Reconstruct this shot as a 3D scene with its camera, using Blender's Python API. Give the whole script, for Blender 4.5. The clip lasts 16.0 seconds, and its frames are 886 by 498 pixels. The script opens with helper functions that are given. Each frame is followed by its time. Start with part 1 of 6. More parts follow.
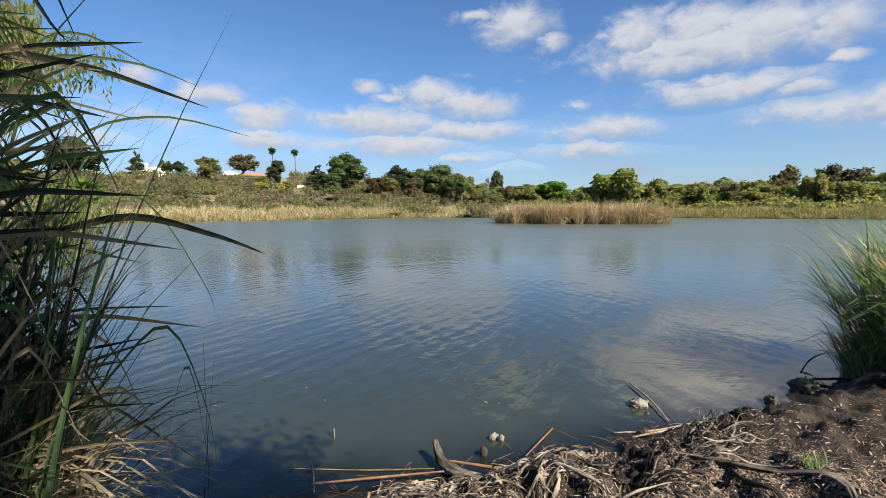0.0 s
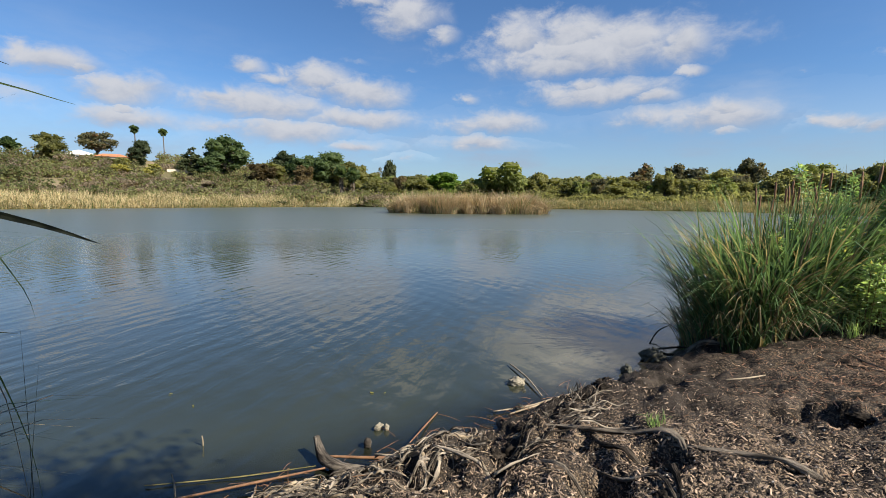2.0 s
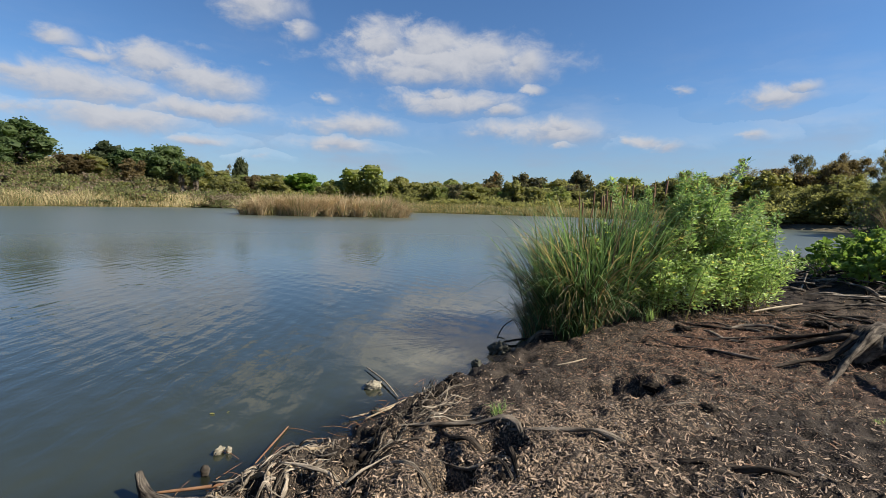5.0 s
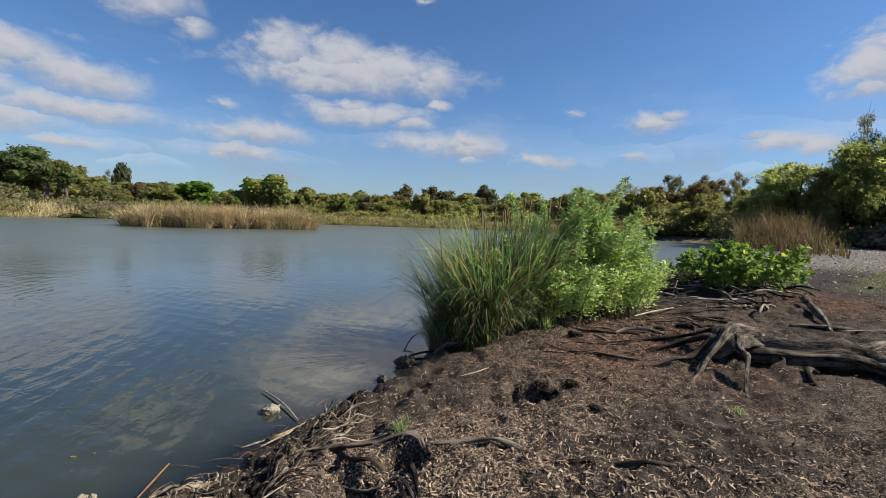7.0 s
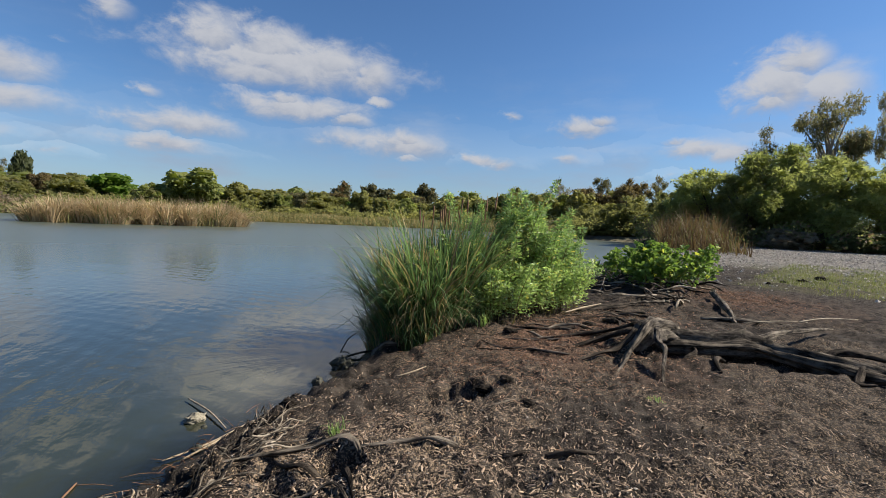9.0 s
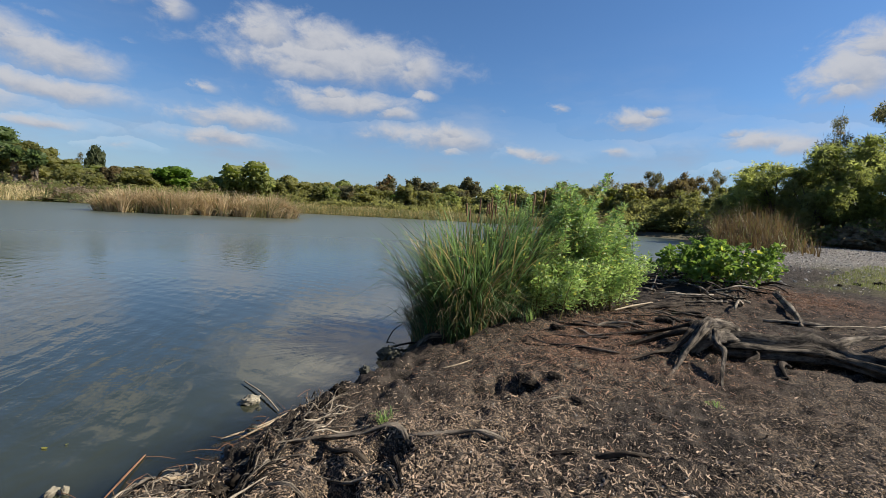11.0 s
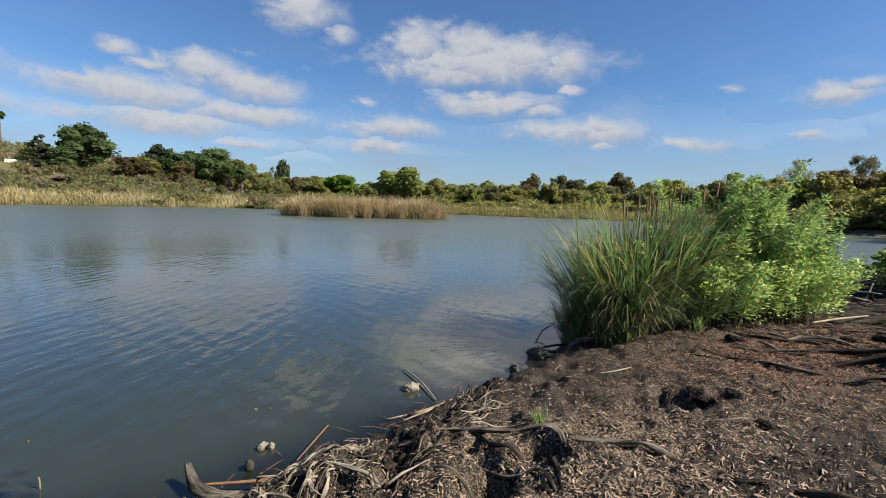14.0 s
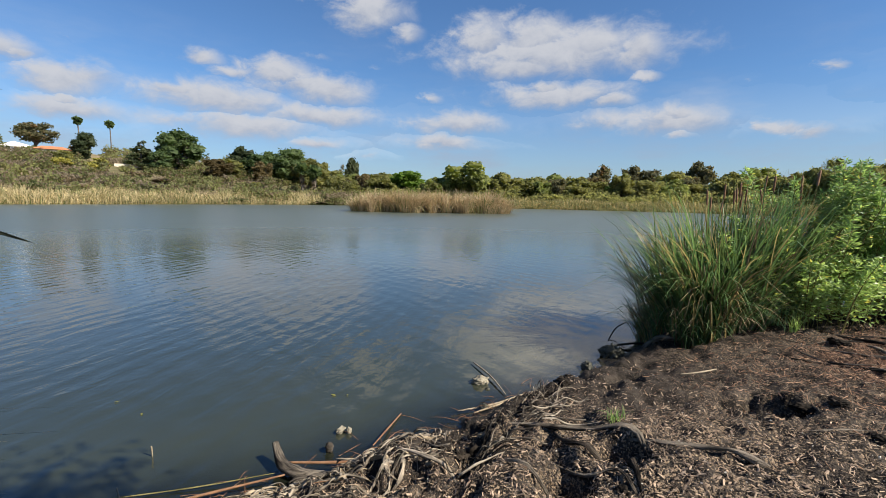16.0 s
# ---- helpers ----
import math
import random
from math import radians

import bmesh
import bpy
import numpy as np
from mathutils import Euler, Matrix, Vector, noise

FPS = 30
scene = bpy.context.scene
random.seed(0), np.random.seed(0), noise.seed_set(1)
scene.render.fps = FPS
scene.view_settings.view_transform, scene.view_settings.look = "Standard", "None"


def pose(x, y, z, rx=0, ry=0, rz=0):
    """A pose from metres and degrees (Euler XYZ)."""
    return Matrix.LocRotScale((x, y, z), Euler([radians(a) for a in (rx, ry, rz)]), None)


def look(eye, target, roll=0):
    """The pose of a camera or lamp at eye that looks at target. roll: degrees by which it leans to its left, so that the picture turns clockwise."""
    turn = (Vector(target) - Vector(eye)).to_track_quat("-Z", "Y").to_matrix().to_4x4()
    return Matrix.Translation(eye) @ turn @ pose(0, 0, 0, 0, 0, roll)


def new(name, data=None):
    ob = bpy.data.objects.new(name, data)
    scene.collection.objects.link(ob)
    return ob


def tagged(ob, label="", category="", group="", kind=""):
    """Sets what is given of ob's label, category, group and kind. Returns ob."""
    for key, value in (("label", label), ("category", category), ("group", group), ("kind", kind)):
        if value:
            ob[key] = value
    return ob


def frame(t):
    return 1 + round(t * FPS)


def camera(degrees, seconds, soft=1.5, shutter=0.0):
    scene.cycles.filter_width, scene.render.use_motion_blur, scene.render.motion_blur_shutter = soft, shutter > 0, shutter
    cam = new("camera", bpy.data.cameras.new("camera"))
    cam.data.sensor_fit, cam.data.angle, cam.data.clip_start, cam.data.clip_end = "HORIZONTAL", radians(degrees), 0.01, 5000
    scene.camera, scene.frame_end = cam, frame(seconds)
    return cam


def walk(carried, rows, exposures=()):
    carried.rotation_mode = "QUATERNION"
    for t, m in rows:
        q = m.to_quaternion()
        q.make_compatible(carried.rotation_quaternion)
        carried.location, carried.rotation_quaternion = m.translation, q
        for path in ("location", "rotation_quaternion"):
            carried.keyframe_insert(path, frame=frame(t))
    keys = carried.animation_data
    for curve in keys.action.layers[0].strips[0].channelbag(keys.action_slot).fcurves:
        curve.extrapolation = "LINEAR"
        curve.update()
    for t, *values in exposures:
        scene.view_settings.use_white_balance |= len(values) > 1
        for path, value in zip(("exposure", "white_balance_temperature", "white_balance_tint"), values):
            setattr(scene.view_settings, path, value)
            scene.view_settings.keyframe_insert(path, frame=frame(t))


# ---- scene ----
cam = camera(88.48, 16.0, soft=0.6)
# seconds, eye, yaw, pitch, roll
PATH = [
    (0.0, 0.000, 0.000, 2.000, 0.00, -5.08, -0.30),
    (0.5, 0.018, 0.013, 1.994, -2.55, -5.52, -0.13),
    (1.0, 0.041, 0.020, 1.988, -5.89, -5.86, 0.07),
    (1.5, 0.068, 0.035, 1.984, -9.59, -6.10, 0.29),
    (2.0, 0.097, 0.043, 1.983, -13.38, -6.34, 0.49),
    (2.5, 0.111, 0.041, 1.985, -16.47, -6.28, 0.68),
    (3.0, 0.122, 0.035, 1.987, -19.08, -6.12, 0.95),
    (3.5, 0.129, 0.033, 1.992, -21.70, -6.07, 1.11),
    (4.0, 0.148, 0.034, 1.987, -24.57, -6.17, 1.14),
    (4.2, 0.149, 0.030, 1.982, -25.87, -6.13, 1.24),
    (5.25, 0.196, 0.026, 1.985, -32.10, -5.45, 1.60),
    (6.3, 0.233, 0.021, 1.988, -37.90, -4.55, 1.88),
    (6.5, 0.236, 0.018, 1.991, -39.07, -4.34, 1.92),
    (7.0, 0.246, 0.006, 1.999, -41.86, -3.79, 1.96),
    (7.5, 0.250, -0.007, 2.003, -44.38, -3.46, 1.98),
    (8.0, 0.253, -0.017, 2.009, -46.70, -3.44, 2.03),
    (8.2, 0.256, -0.021, 2.012, -47.55, -3.41, 2.09),
    (9.25, 0.262, 0.002, 2.008, -49.60, -3.74, 2.60),
    (10.3, 0.259, 0.027, 1.999, -47.79, -4.27, 3.11),
    (10.5, 0.259, 0.028, 1.997, -46.74, -4.46, 3.08),
    (11.0, 0.242, 0.039, 1.998, -44.09, -4.75, 3.12),
    (11.5, 0.233, 0.051, 1.991, -41.01, -4.99, 3.17),
    (12.0, 0.217, 0.058, 1.992, -37.68, -5.18, 2.97),
    (12.5, 0.199, 0.064, 1.992, -34.36, -5.41, 2.49),
    (13.0, 0.185, 0.068, 1.990, -31.40, -5.46, 2.06),
    (13.5, 0.169, 0.074, 1.989, -28.76, -5.46, 1.92),
    (14.0, 0.154, 0.075, 1.987, -26.16, -5.55, 1.85),
    (14.5, 0.136, 0.079, 1.985, -23.81, -5.69, 1.82),
    (15.0, 0.121, 0.077, 1.983, -22.01, -5.87, 1.71),
    (15.5, 0.114, 0.078, 1.984, -20.16, -6.20, 1.33),
    (16.0, 0.102, 0.081, 1.982, -18.00, -6.43, 1.02),
]
walk(cam, [(t, pose(x, y, z, 90 + pitch, 0, yaw) @ pose(0, 0, 0, 0, 0, roll)) for t, x, y, z, yaw, pitch, roll in PATH],
     [(0.0, 1.16), (1.5, 1.12), (2.2, 0.99), (4.0, 0.94), (8.0, 0.85), (10.5, 0.85), (13.0, 0.92), (16.0, 0.98)])

# ---- light ----
EYE = Vector((0.1, 0.0, 2.0))
SUN_AZ, SUN_EL = 134.0, 41.0  # degrees clockwise from +y, and up


def way(az, el):
    a, e = radians(az), radians(el)
    return Vector((math.sin(a) * math.cos(e), math.cos(a) * math.cos(e), math.sin(e)))


sun_data = bpy.data.lights.new("sun", "SUN")
sun_data.energy, sun_data.angle, sun_data.color = 5.0, radians(0.53), (1.0, 0.92, 0.79)
sun = new("sun", sun_data)
sun.matrix_world = look(way(SUN_AZ, SUN_EL) * 100, (0, 0, 0))

# clouds: azimuth, elevation, half width, half height in degrees, body
HIGH_CUMULUS = [
    (30.6, 16.8, 12.3, 3, 1), (22.3, 18.5, 3.4, 2.3, 1), (28.2, 18.5, 5, 2.2, 1), (34.4, 17.5, 4.8, 2.2, 1), (39.9, 16.6, 3.1, 2.2, 1),
    (26.6, 15.7, 8.7, 1.6, 1), (41.4, 13.8, 1.8, 0.9, 0.67), (31.4, 12.3, 7.7, 1.5, 1), (29.7, 13.1, 2.8, 1.1, 1), (37.2, 11.5, 2.5, 1, 1),
    (43.6, 9, 4.6, 1.6, 1), (43.9, 9.7, 2.3, 1.1, 1), (37, 9.2, 4.7, 1.3, 0.67), (44.3, 7.5, 1.9, 0.7, 0.67), (19.6, 8.9, 5.1, 1.5, 1),
    (16.3, 11.7, 1.8, 1, 0.44), (17.9, 6.7, 3.9, 1, 1),
]
MIDDLE_CUMULUS = [
    (-1.9, 13.6, 3.7, 1.6, 1), (3.7, 12.3, 5, 1.9, 1), (0.8, 12.7, 5.9, 1.6, 0.9), (-9.2, 14.3, 2.8, 1, 0.78), (-6, 13.3, 3.1, 0.9, 0.67),
    (-7.7, 10.3, 7.4, 1.9, 1), (2.7, 9.4, 6.4, 1.3, 1), (-11.4, 10.6, 3.1, 1.3, 0.9), (-21.1, 8, 4.5, 1.2, 1), (-20.7, 8.7, 1.6, 0.7, 0.9),
    (-5, 7.8, 6.7, 1.6, 1), (2.6, 6.2, 3, 0.7, 0.9), (-21.4, 10.5, 4.2, 1.8, 0.95), (-24.5, 12.1, 1, 0.9, 0.9), (8.6, 20.9, 4.1, 2.3, 1),
    (13, 18.9, 2.2, 1.4, 0.67), (4.1, 21.7, 3.8, 0.9, 0.67),
]
WISPS = [
    (2.8, 15.8, 3.9, 0.9, 0.095), (9.9, 15.4, 3.3, 1.2, -0.14), (16.2, 15.4, 1.4, 0.9, -0.25), (8.6, 4.9, 2.2, 0.6, 0.21), (57.4, 12.6, 1.2, 0.7, 0.55),
    (50.7, 12.5, 1.1, 0.5, -0.02), (52.3, 7.6, 1.2, 0.7, 0.67), (55.9, 7.1, 2.2, 0.7, 0.78), (-20.6, 14.2, 1.1, 0.6, -0.14),
    (-15, 13.3, 1.6, 1.4, -0.37), (21.4, 6.4, 4.2, 0.9, -0.02),
]
WESTERN_CLOUDS = [
    (-15, 8.5, 15, 3.4, 0.05), (-29, 9.5, 12, 3.6, 0.05), (-2, 8.0, 12, 2.6, 0.05),
    (-26.3, 12.4, 3.2, 1.3, 1), (-28.1, 14.1, 2.2, 0.8, -0.02), (-19.6, 11, 4.9, 2, 0.67), (-33.7, 13.6, 2.2, 1.1, 0.9), (-32.7, 9.7, 5.4, 1.7, 0.55),
    (-37.7, 7.3, 4.4, 1.4, 0.44), (-21.5, 8.1, 7.8, 1, 0.55), (-36.1, 11.4, 2.7, 1.2, 0.21), (-11.3, 7.8, 7.4, 1.2, 0.44),
]
EASTERN_CLOUDS = [
    (66.1, 11.4, 2.9, 1.1, 1), (67.5, 12.2, 1.7, 0.8, 1), (57.1, 12.8, 1.3, 0.7, 0.44), (54.2, 7.5, 3.3, 0.8, 0.67), (64.6, 7.8, 1.7, 0.8, 0.67),
    (78.6, 8.9, 4.7, 1.2, 0.9), (75.6, 9.7, 2.3, 0.7, 0.67), (81.4, 8.4, 1.8, 1.3, 0.9), (84.9, 14.5, 3.8, 2.8, 1), (86.5, 16.6, 2.4, 2, 1),
    (83.8, 13.1, 2.5, 1.1, 1), (86.8, 18.6, 1.5, 0.6, 0.21), (88.4, 13.7, 3.2, 2.6, 1),
    (38.9, 24.8, 1.5, 0.7, 0.44), (76, 6.2, 2, 0.7, -0.02),
]
CLOUD_BANKS = [HIGH_CUMULUS, MIDDLE_CUMULUS, WISPS, WESTERN_CLOUDS, EASTERN_CLOUDS]


class Graph:
    """Short names for building node trees."""

    def __init__(self, tree):
        self.tree = tree
        tree.nodes.clear()

    def put(self, kind, inputs=(), operation=None, attribute=None, smooth=False, mixed=None):
        node = self.tree.nodes.new(kind)
        if operation:
            node.operation = operation
        if attribute:
            node.attribute_name = attribute
        if smooth:
            node.interpolation_type = "SMOOTHSTEP"
        if mixed:
            node.data_type, node.blend_type = "RGBA", mixed
        for key, value in (inputs.items() if isinstance(inputs, dict) else enumerate(inputs)):
            if value is None:
                continue
            if isinstance(value, bpy.types.NodeSocket):
                self.tree.links.new(value, node.inputs[key])
            else:
                node.inputs[key].default_value = value
        return node

    def math(self, operation, *inputs):
        return self.put("ShaderNodeMath", inputs, operation=operation).outputs[0]

    def vec(self, operation, *inputs):
        node = self.put("ShaderNodeVectorMath", inputs, operation=operation)
        return node.outputs["Value" if operation in ("LENGTH", "DOT_PRODUCT") else "Vector"]

    def mix(self, factor, a, b, blend="MIX"):
        node = self.put("ShaderNodeMix", mixed=blend)
        for key, value in ((0, factor), (6, a), (7, b)):
            if isinstance(value, bpy.types.NodeSocket):
                self.tree.links.new(value, node.inputs[key])
            else:
                node.inputs[key].default_value = value if key == 0 else (*value[:3], 1)
        return node.outputs[2]

    def noise(self, vector, scale, detail=4.0, rough=0.55, distortion=0.0):
        return self.put("ShaderNodeTexNoise", {"Vector": vector, "Scale": scale, "Detail": detail, "Roughness": rough, "Distortion": distortion})

    def span(self, value, low, high, a=0.0, b=1.0, smooth=True):
        node = self.put("ShaderNodeMapRange", {0: value, 1: low, 2: high, 3: a, 4: b}, smooth=smooth)
        return node.outputs[0]


def make_sky():
    world = bpy.data.worlds.new("sky")
    world.use_nodes = True
    scene.world = world
    g = Graph(world.node_tree)
    there = g.put("ShaderNodeTexCoord").outputs["Generated"]
    air = g.put("ShaderNodeTexSky")
    air.sky_type, air.sun_disc, air.sun_elevation, air.sun_rotation = "NISHITA", False, radians(SUN_EL), radians(SUN_AZ)
    air.altitude, air.air_density, air.dust_density, air.ozone_density = 50.0, 1.0, 0.3, 1.6
    sky = g.mix(1.0, air.outputs[0], (0.655, 0.94, 1.25), "MULTIPLY")
    axis = g.put("ShaderNodeSeparateXYZ", [there]).outputs
    az = g.math("MULTIPLY", g.math("ARCTAN2", axis[0], axis[1]), 180 / math.pi)
    el = g.math("MULTIPLY", g.math("ARCSINE", axis[2]), 180 / math.pi)
    place = g.put("ShaderNodeCombineXYZ", [az, el, 0.0]).outputs[0]
    broad = g.noise(place, 0.16, 2.0, 0.5).outputs["Color"]
    fine = g.noise(g.vec("MULTIPLY", place, (0.7, 1.1, 1.0)), 0.42, 9.0, 0.62, 0.3).outputs
    bent = g.vec("ADD", place, g.vec("MULTIPLY", g.vec("SUBTRACT", broad, (0.5, 0.5, 0.5)), (3.0, 1.0, 0.0)))
    bent = g.vec("ADD", bent, g.vec("MULTIPLY", g.vec("SUBTRACT", fine["Color"], (0.5, 0.5, 0.5)), (4.0, 2.0, 0.0)))
    best, top = g.math("ADD", axis[2], -9.0), axis[2]
    for bank in CLOUD_BANKS:
        # each bank is worked out after the one before
        here = g.vec("ADD", bent, g.math("MULTIPLY", best, 1e-7))
        for a, e, w, h, body in bank:
            local = g.vec("MULTIPLY", g.vec("SUBTRACT", here, (a, e - 0.15 * h, 0.0)), (1 / (w * 1.1), 0.9 / h, 0.0))
            flat = g.vec("MAXIMUM", local, g.vec("MULTIPLY", local, (-1.0, -1.35, 0.0)))
            inside = g.math("SUBTRACT", body, g.vec("LENGTH", flat))
            height = g.put("ShaderNodeSeparateXYZ", [local]).outputs[1]
            top = g.put("ShaderNodeMix", {0: g.span(g.math("SUBTRACT", inside, best), -0.12, 0.12), 2: top, 3: height}).outputs[0]
            best = g.math("MAXIMUM", best, inside)
    wisp = g.math("MULTIPLY", g.math("SUBTRACT", fine["Fac"], 0.5), 1.7)
    upper = g.span(top, -0.4, 0.5)
    cover = g.put("ShaderNodeMapRange", {0: g.math("ADD", best, wisp), 1: -0.36, 2: g.span(upper, 0.0, 1.0, 0.90, 0.60)}, smooth=True).outputs[0]
    veil = g.math("MULTIPLY", g.span(g.noise(g.vec("MULTIPLY", place, (0.05, 0.16, 1.0)), 1.0, 5.0, 0.6).outputs[0], 0.42, 0.8), g.span(el, 22.0, 3.0))
    haze = g.span(el, 13.0, 0.0, 0.0, 0.50, False)
    mist = g.math("ADD", g.math("MULTIPLY", veil, 0.55), haze)
    cover = g.math("SUBTRACT", 1.0, g.math("MULTIPLY", g.math("SUBTRACT", 1.0, g.math("MULTIPLY", cover, 0.95)), g.math("SUBTRACT", 1.0, mist)))
    lit = g.span(g.math("ADD", g.math("MULTIPLY", top, 0.75), g.math("MULTIPLY", wisp, 0.9)), -0.65, 0.45)
    cloud = g.mix(lit, (0.46, 0.51, 0.63), (0.74, 0.755, 0.81))
    back = g.put("ShaderNodeBackground", [sky, 0.0525]).outputs[0]
    white = g.put("ShaderNodeBackground", [cloud, 0.42]).outputs[0]
    both = g.put("ShaderNodeMixShader", [cover, back, white]).outputs[0]
    g.put("ShaderNodeOutputWorld", [both])


make_sky()


# ---- materials ----
def material(name):
    m = bpy.data.materials.new(name)
    m.use_nodes = True
    return m, Graph(m.node_tree)


def surface(g, color, rough=0.8, bump=None, depth=0.01, translucent=None, specular=0.3, amount=0.35):
    inputs = {"Base Color": color, "Roughness": rough, "Specular IOR Level": specular}
    if bump is not None:
        inputs["Normal"] = g.put("ShaderNodeBump", {"Height": bump, "Distance": depth, "Strength": 1.0}).outputs[0]
    shade = g.put("ShaderNodeBsdfPrincipled", inputs).outputs[0]
    if translucent is not None:
        thin = g.put("ShaderNodeBsdfTranslucent", [translucent]).outputs[0]
        shade = g.put("ShaderNodeMixShader", [amount, shade, thin]).outputs[0]
    g.put("ShaderNodeOutputMaterial", [shade])


def leaf_material(name, dark, light, dry=None, share=0.1, rough=0.5, glow=1.9, object_random=True, patch=1.2, specular=0.3, amount=0.4, vary=0.55):
    """Foliage: each leaf takes its own tone, and whole patches drift between two greens."""
    m, g = material(name)
    geo = g.put("ShaderNodeNewGeometry").outputs
    spot = g.put("ShaderNodeTexCoord").outputs["Object"]
    drift = g.span(g.noise(spot, patch, 3.0).outputs[0], 0.3, 0.7)
    own = g.put("ShaderNodeObjectInfo").outputs["Random"]
    tone = g.math("ADD", g.math("MULTIPLY", geo["Random Per Island"], vary), g.math("MULTIPLY", drift, 0.85 - vary))
    if object_random:
        tone = g.math("ADD", tone, g.math("MULTIPLY", g.math("SUBTRACT", own, 0.5), 0.5))
    color = g.mix(tone, dark, light)
    if dry:
        turn = g.math("FRACT", g.math("MULTIPLY", geo["Random Per Island"], 37.7))
        if object_random:
            turn = g.math("FRACT", g.math("ADD", turn, g.math("MULTIPLY", own, 7.3)))
        color = g.mix(g.math("LESS_THAN", turn, share), color, dry)
    thin = g.mix(1.0, color, (glow, glow, glow * 0.75), "MULTIPLY")
    surface(g, color, rough, translucent=thin, specular=specular, amount=amount)
    return m


def bark_material(name, dark, light, scale=14.0, depth=0.01, fibrous=False):
    m, g = material(name)
    spot = g.put("ShaderNodeTexCoord").outputs["Object"]
    along = g.put("ShaderNodeAttribute", attribute="grain").outputs["Vector"]
    grain = g.noise(g.vec("ADD", spot, g.vec("MULTIPLY", along, (1.0, 1.0, 1.0))) if not fibrous else along, scale, 7.0, 0.65, 0.8).outputs[0]
    blotch = g.noise(spot, scale * 0.22, 3.0).outputs[0]
    tone = g.math("ADD", g.math("MULTIPLY", grain, 0.9), g.math("MULTIPLY", blotch, 0.5))
    color = g.mix(g.span(tone, 0.52 if fibrous else 0.45, 0.90 if fibrous else 0.95), dark, light)
    surface(g, color, 0.9, grain, depth, specular=0.1)
    return m


def ground_material():
    m, g = material("bank_soil")
    spot = g.put("ShaderNodeTexCoord").outputs["Object"]

    def mask(name):
        return g.put("ShaderNodeAttribute", attribute=name).outputs["Fac"]

    big = g.noise(spot, 0.9, 5.0, 0.6).outputs[0]
    mid = g.noise(spot, 7.0, 6.0, 0.65).outputs[0]
    small = g.noise(spot, 60.0, 5.0, 0.7).outputs[0]
    crumbs = g.put("ShaderNodeTexVoronoi", {"Vector": spot, "Scale": 85.0, "Randomness": 1.0}).outputs
    soil = g.mix(g.span(mid, 0.3, 0.75), (0.008, 0.0068, 0.0059), (0.080, 0.066, 0.054))
    soil = g.mix(g.math("MULTIPLY", g.span(small, 0.45, 0.75), 0.5), soil, (0.075, 0.063, 0.054))
    flake = g.span(g.math("ADD", g.put("ShaderNodeSeparateColor", [crumbs["Color"]]).outputs[0], g.math("MULTIPLY", mid, 0.5)), 0.9, 1.05)
    litter = g.math("MULTIPLY", flake, mask("litter"))
    soil = g.mix(litter, soil, g.mix(small, (0.09, 0.066, 0.045), (0.42, 0.31, 0.21)))
    soil = g.mix(g.math("MULTIPLY", mask("needles"), g.span(mid, 0.35, 0.65)), soil, g.mix(small, (0.060, 0.032, 0.021), (0.20, 0.110, 0.072)))
    soil = g.mix(mask("wet"), soil, g.mix(mid, (0.018, 0.016, 0.014), (0.045, 0.04, 0.034)))
    gravel = g.mix(g.span(g.noise(spot, 3.0, 8.0, 0.75).outputs[0], 0.35, 0.7), (0.085, 0.078, 0.070), (0.270, 0.245, 0.215))
    soil = g.mix(mask("gravel"), soil, gravel)
    grass = g.mix(g.noise(spot, 1.4, 8.0, 0.7).outputs[0], (0.05, 0.055, 0.02), (0.18, 0.17, 0.08))
    soil = g.mix(g.math("MULTIPLY", mask("grass"), g.span(big, 0.3, 0.6)), soil, grass)
    far = g.noise(spot, 0.06, 6.0, 0.65).outputs[0]
    hill = g.mix(g.span(far, 0.35, 0.65), (0.10, 0.094, 0.045), (0.24, 0.19, 0.12))
    hill = g.mix(g.math("MULTIPLY", g.span(g.noise(spot, 0.5, 6.0, 0.7).outputs[0], 0.45, 0.7), 0.7), hill, (0.065, 0.075, 0.03))
    color = g.mix(mask("hill"), soil, hill)
    color = g.mix(mask("bed"), color, g.mix(mid, (0.11, 0.098, 0.062), (0.21, 0.185, 0.122)))
    bump = g.math("ADD", g.math("MULTIPLY", mid, 0.035), g.math("ADD", g.math("MULTIPLY", small, 0.012), g.math("MULTIPLY", crumbs["Distance"], -0.012)))
    rough = g.span(mask("wet"), 0.0, 1.0, 0.92, 0.45, False)
    surface(g, color, rough, bump, 1.0, specular=0.08)
    return m


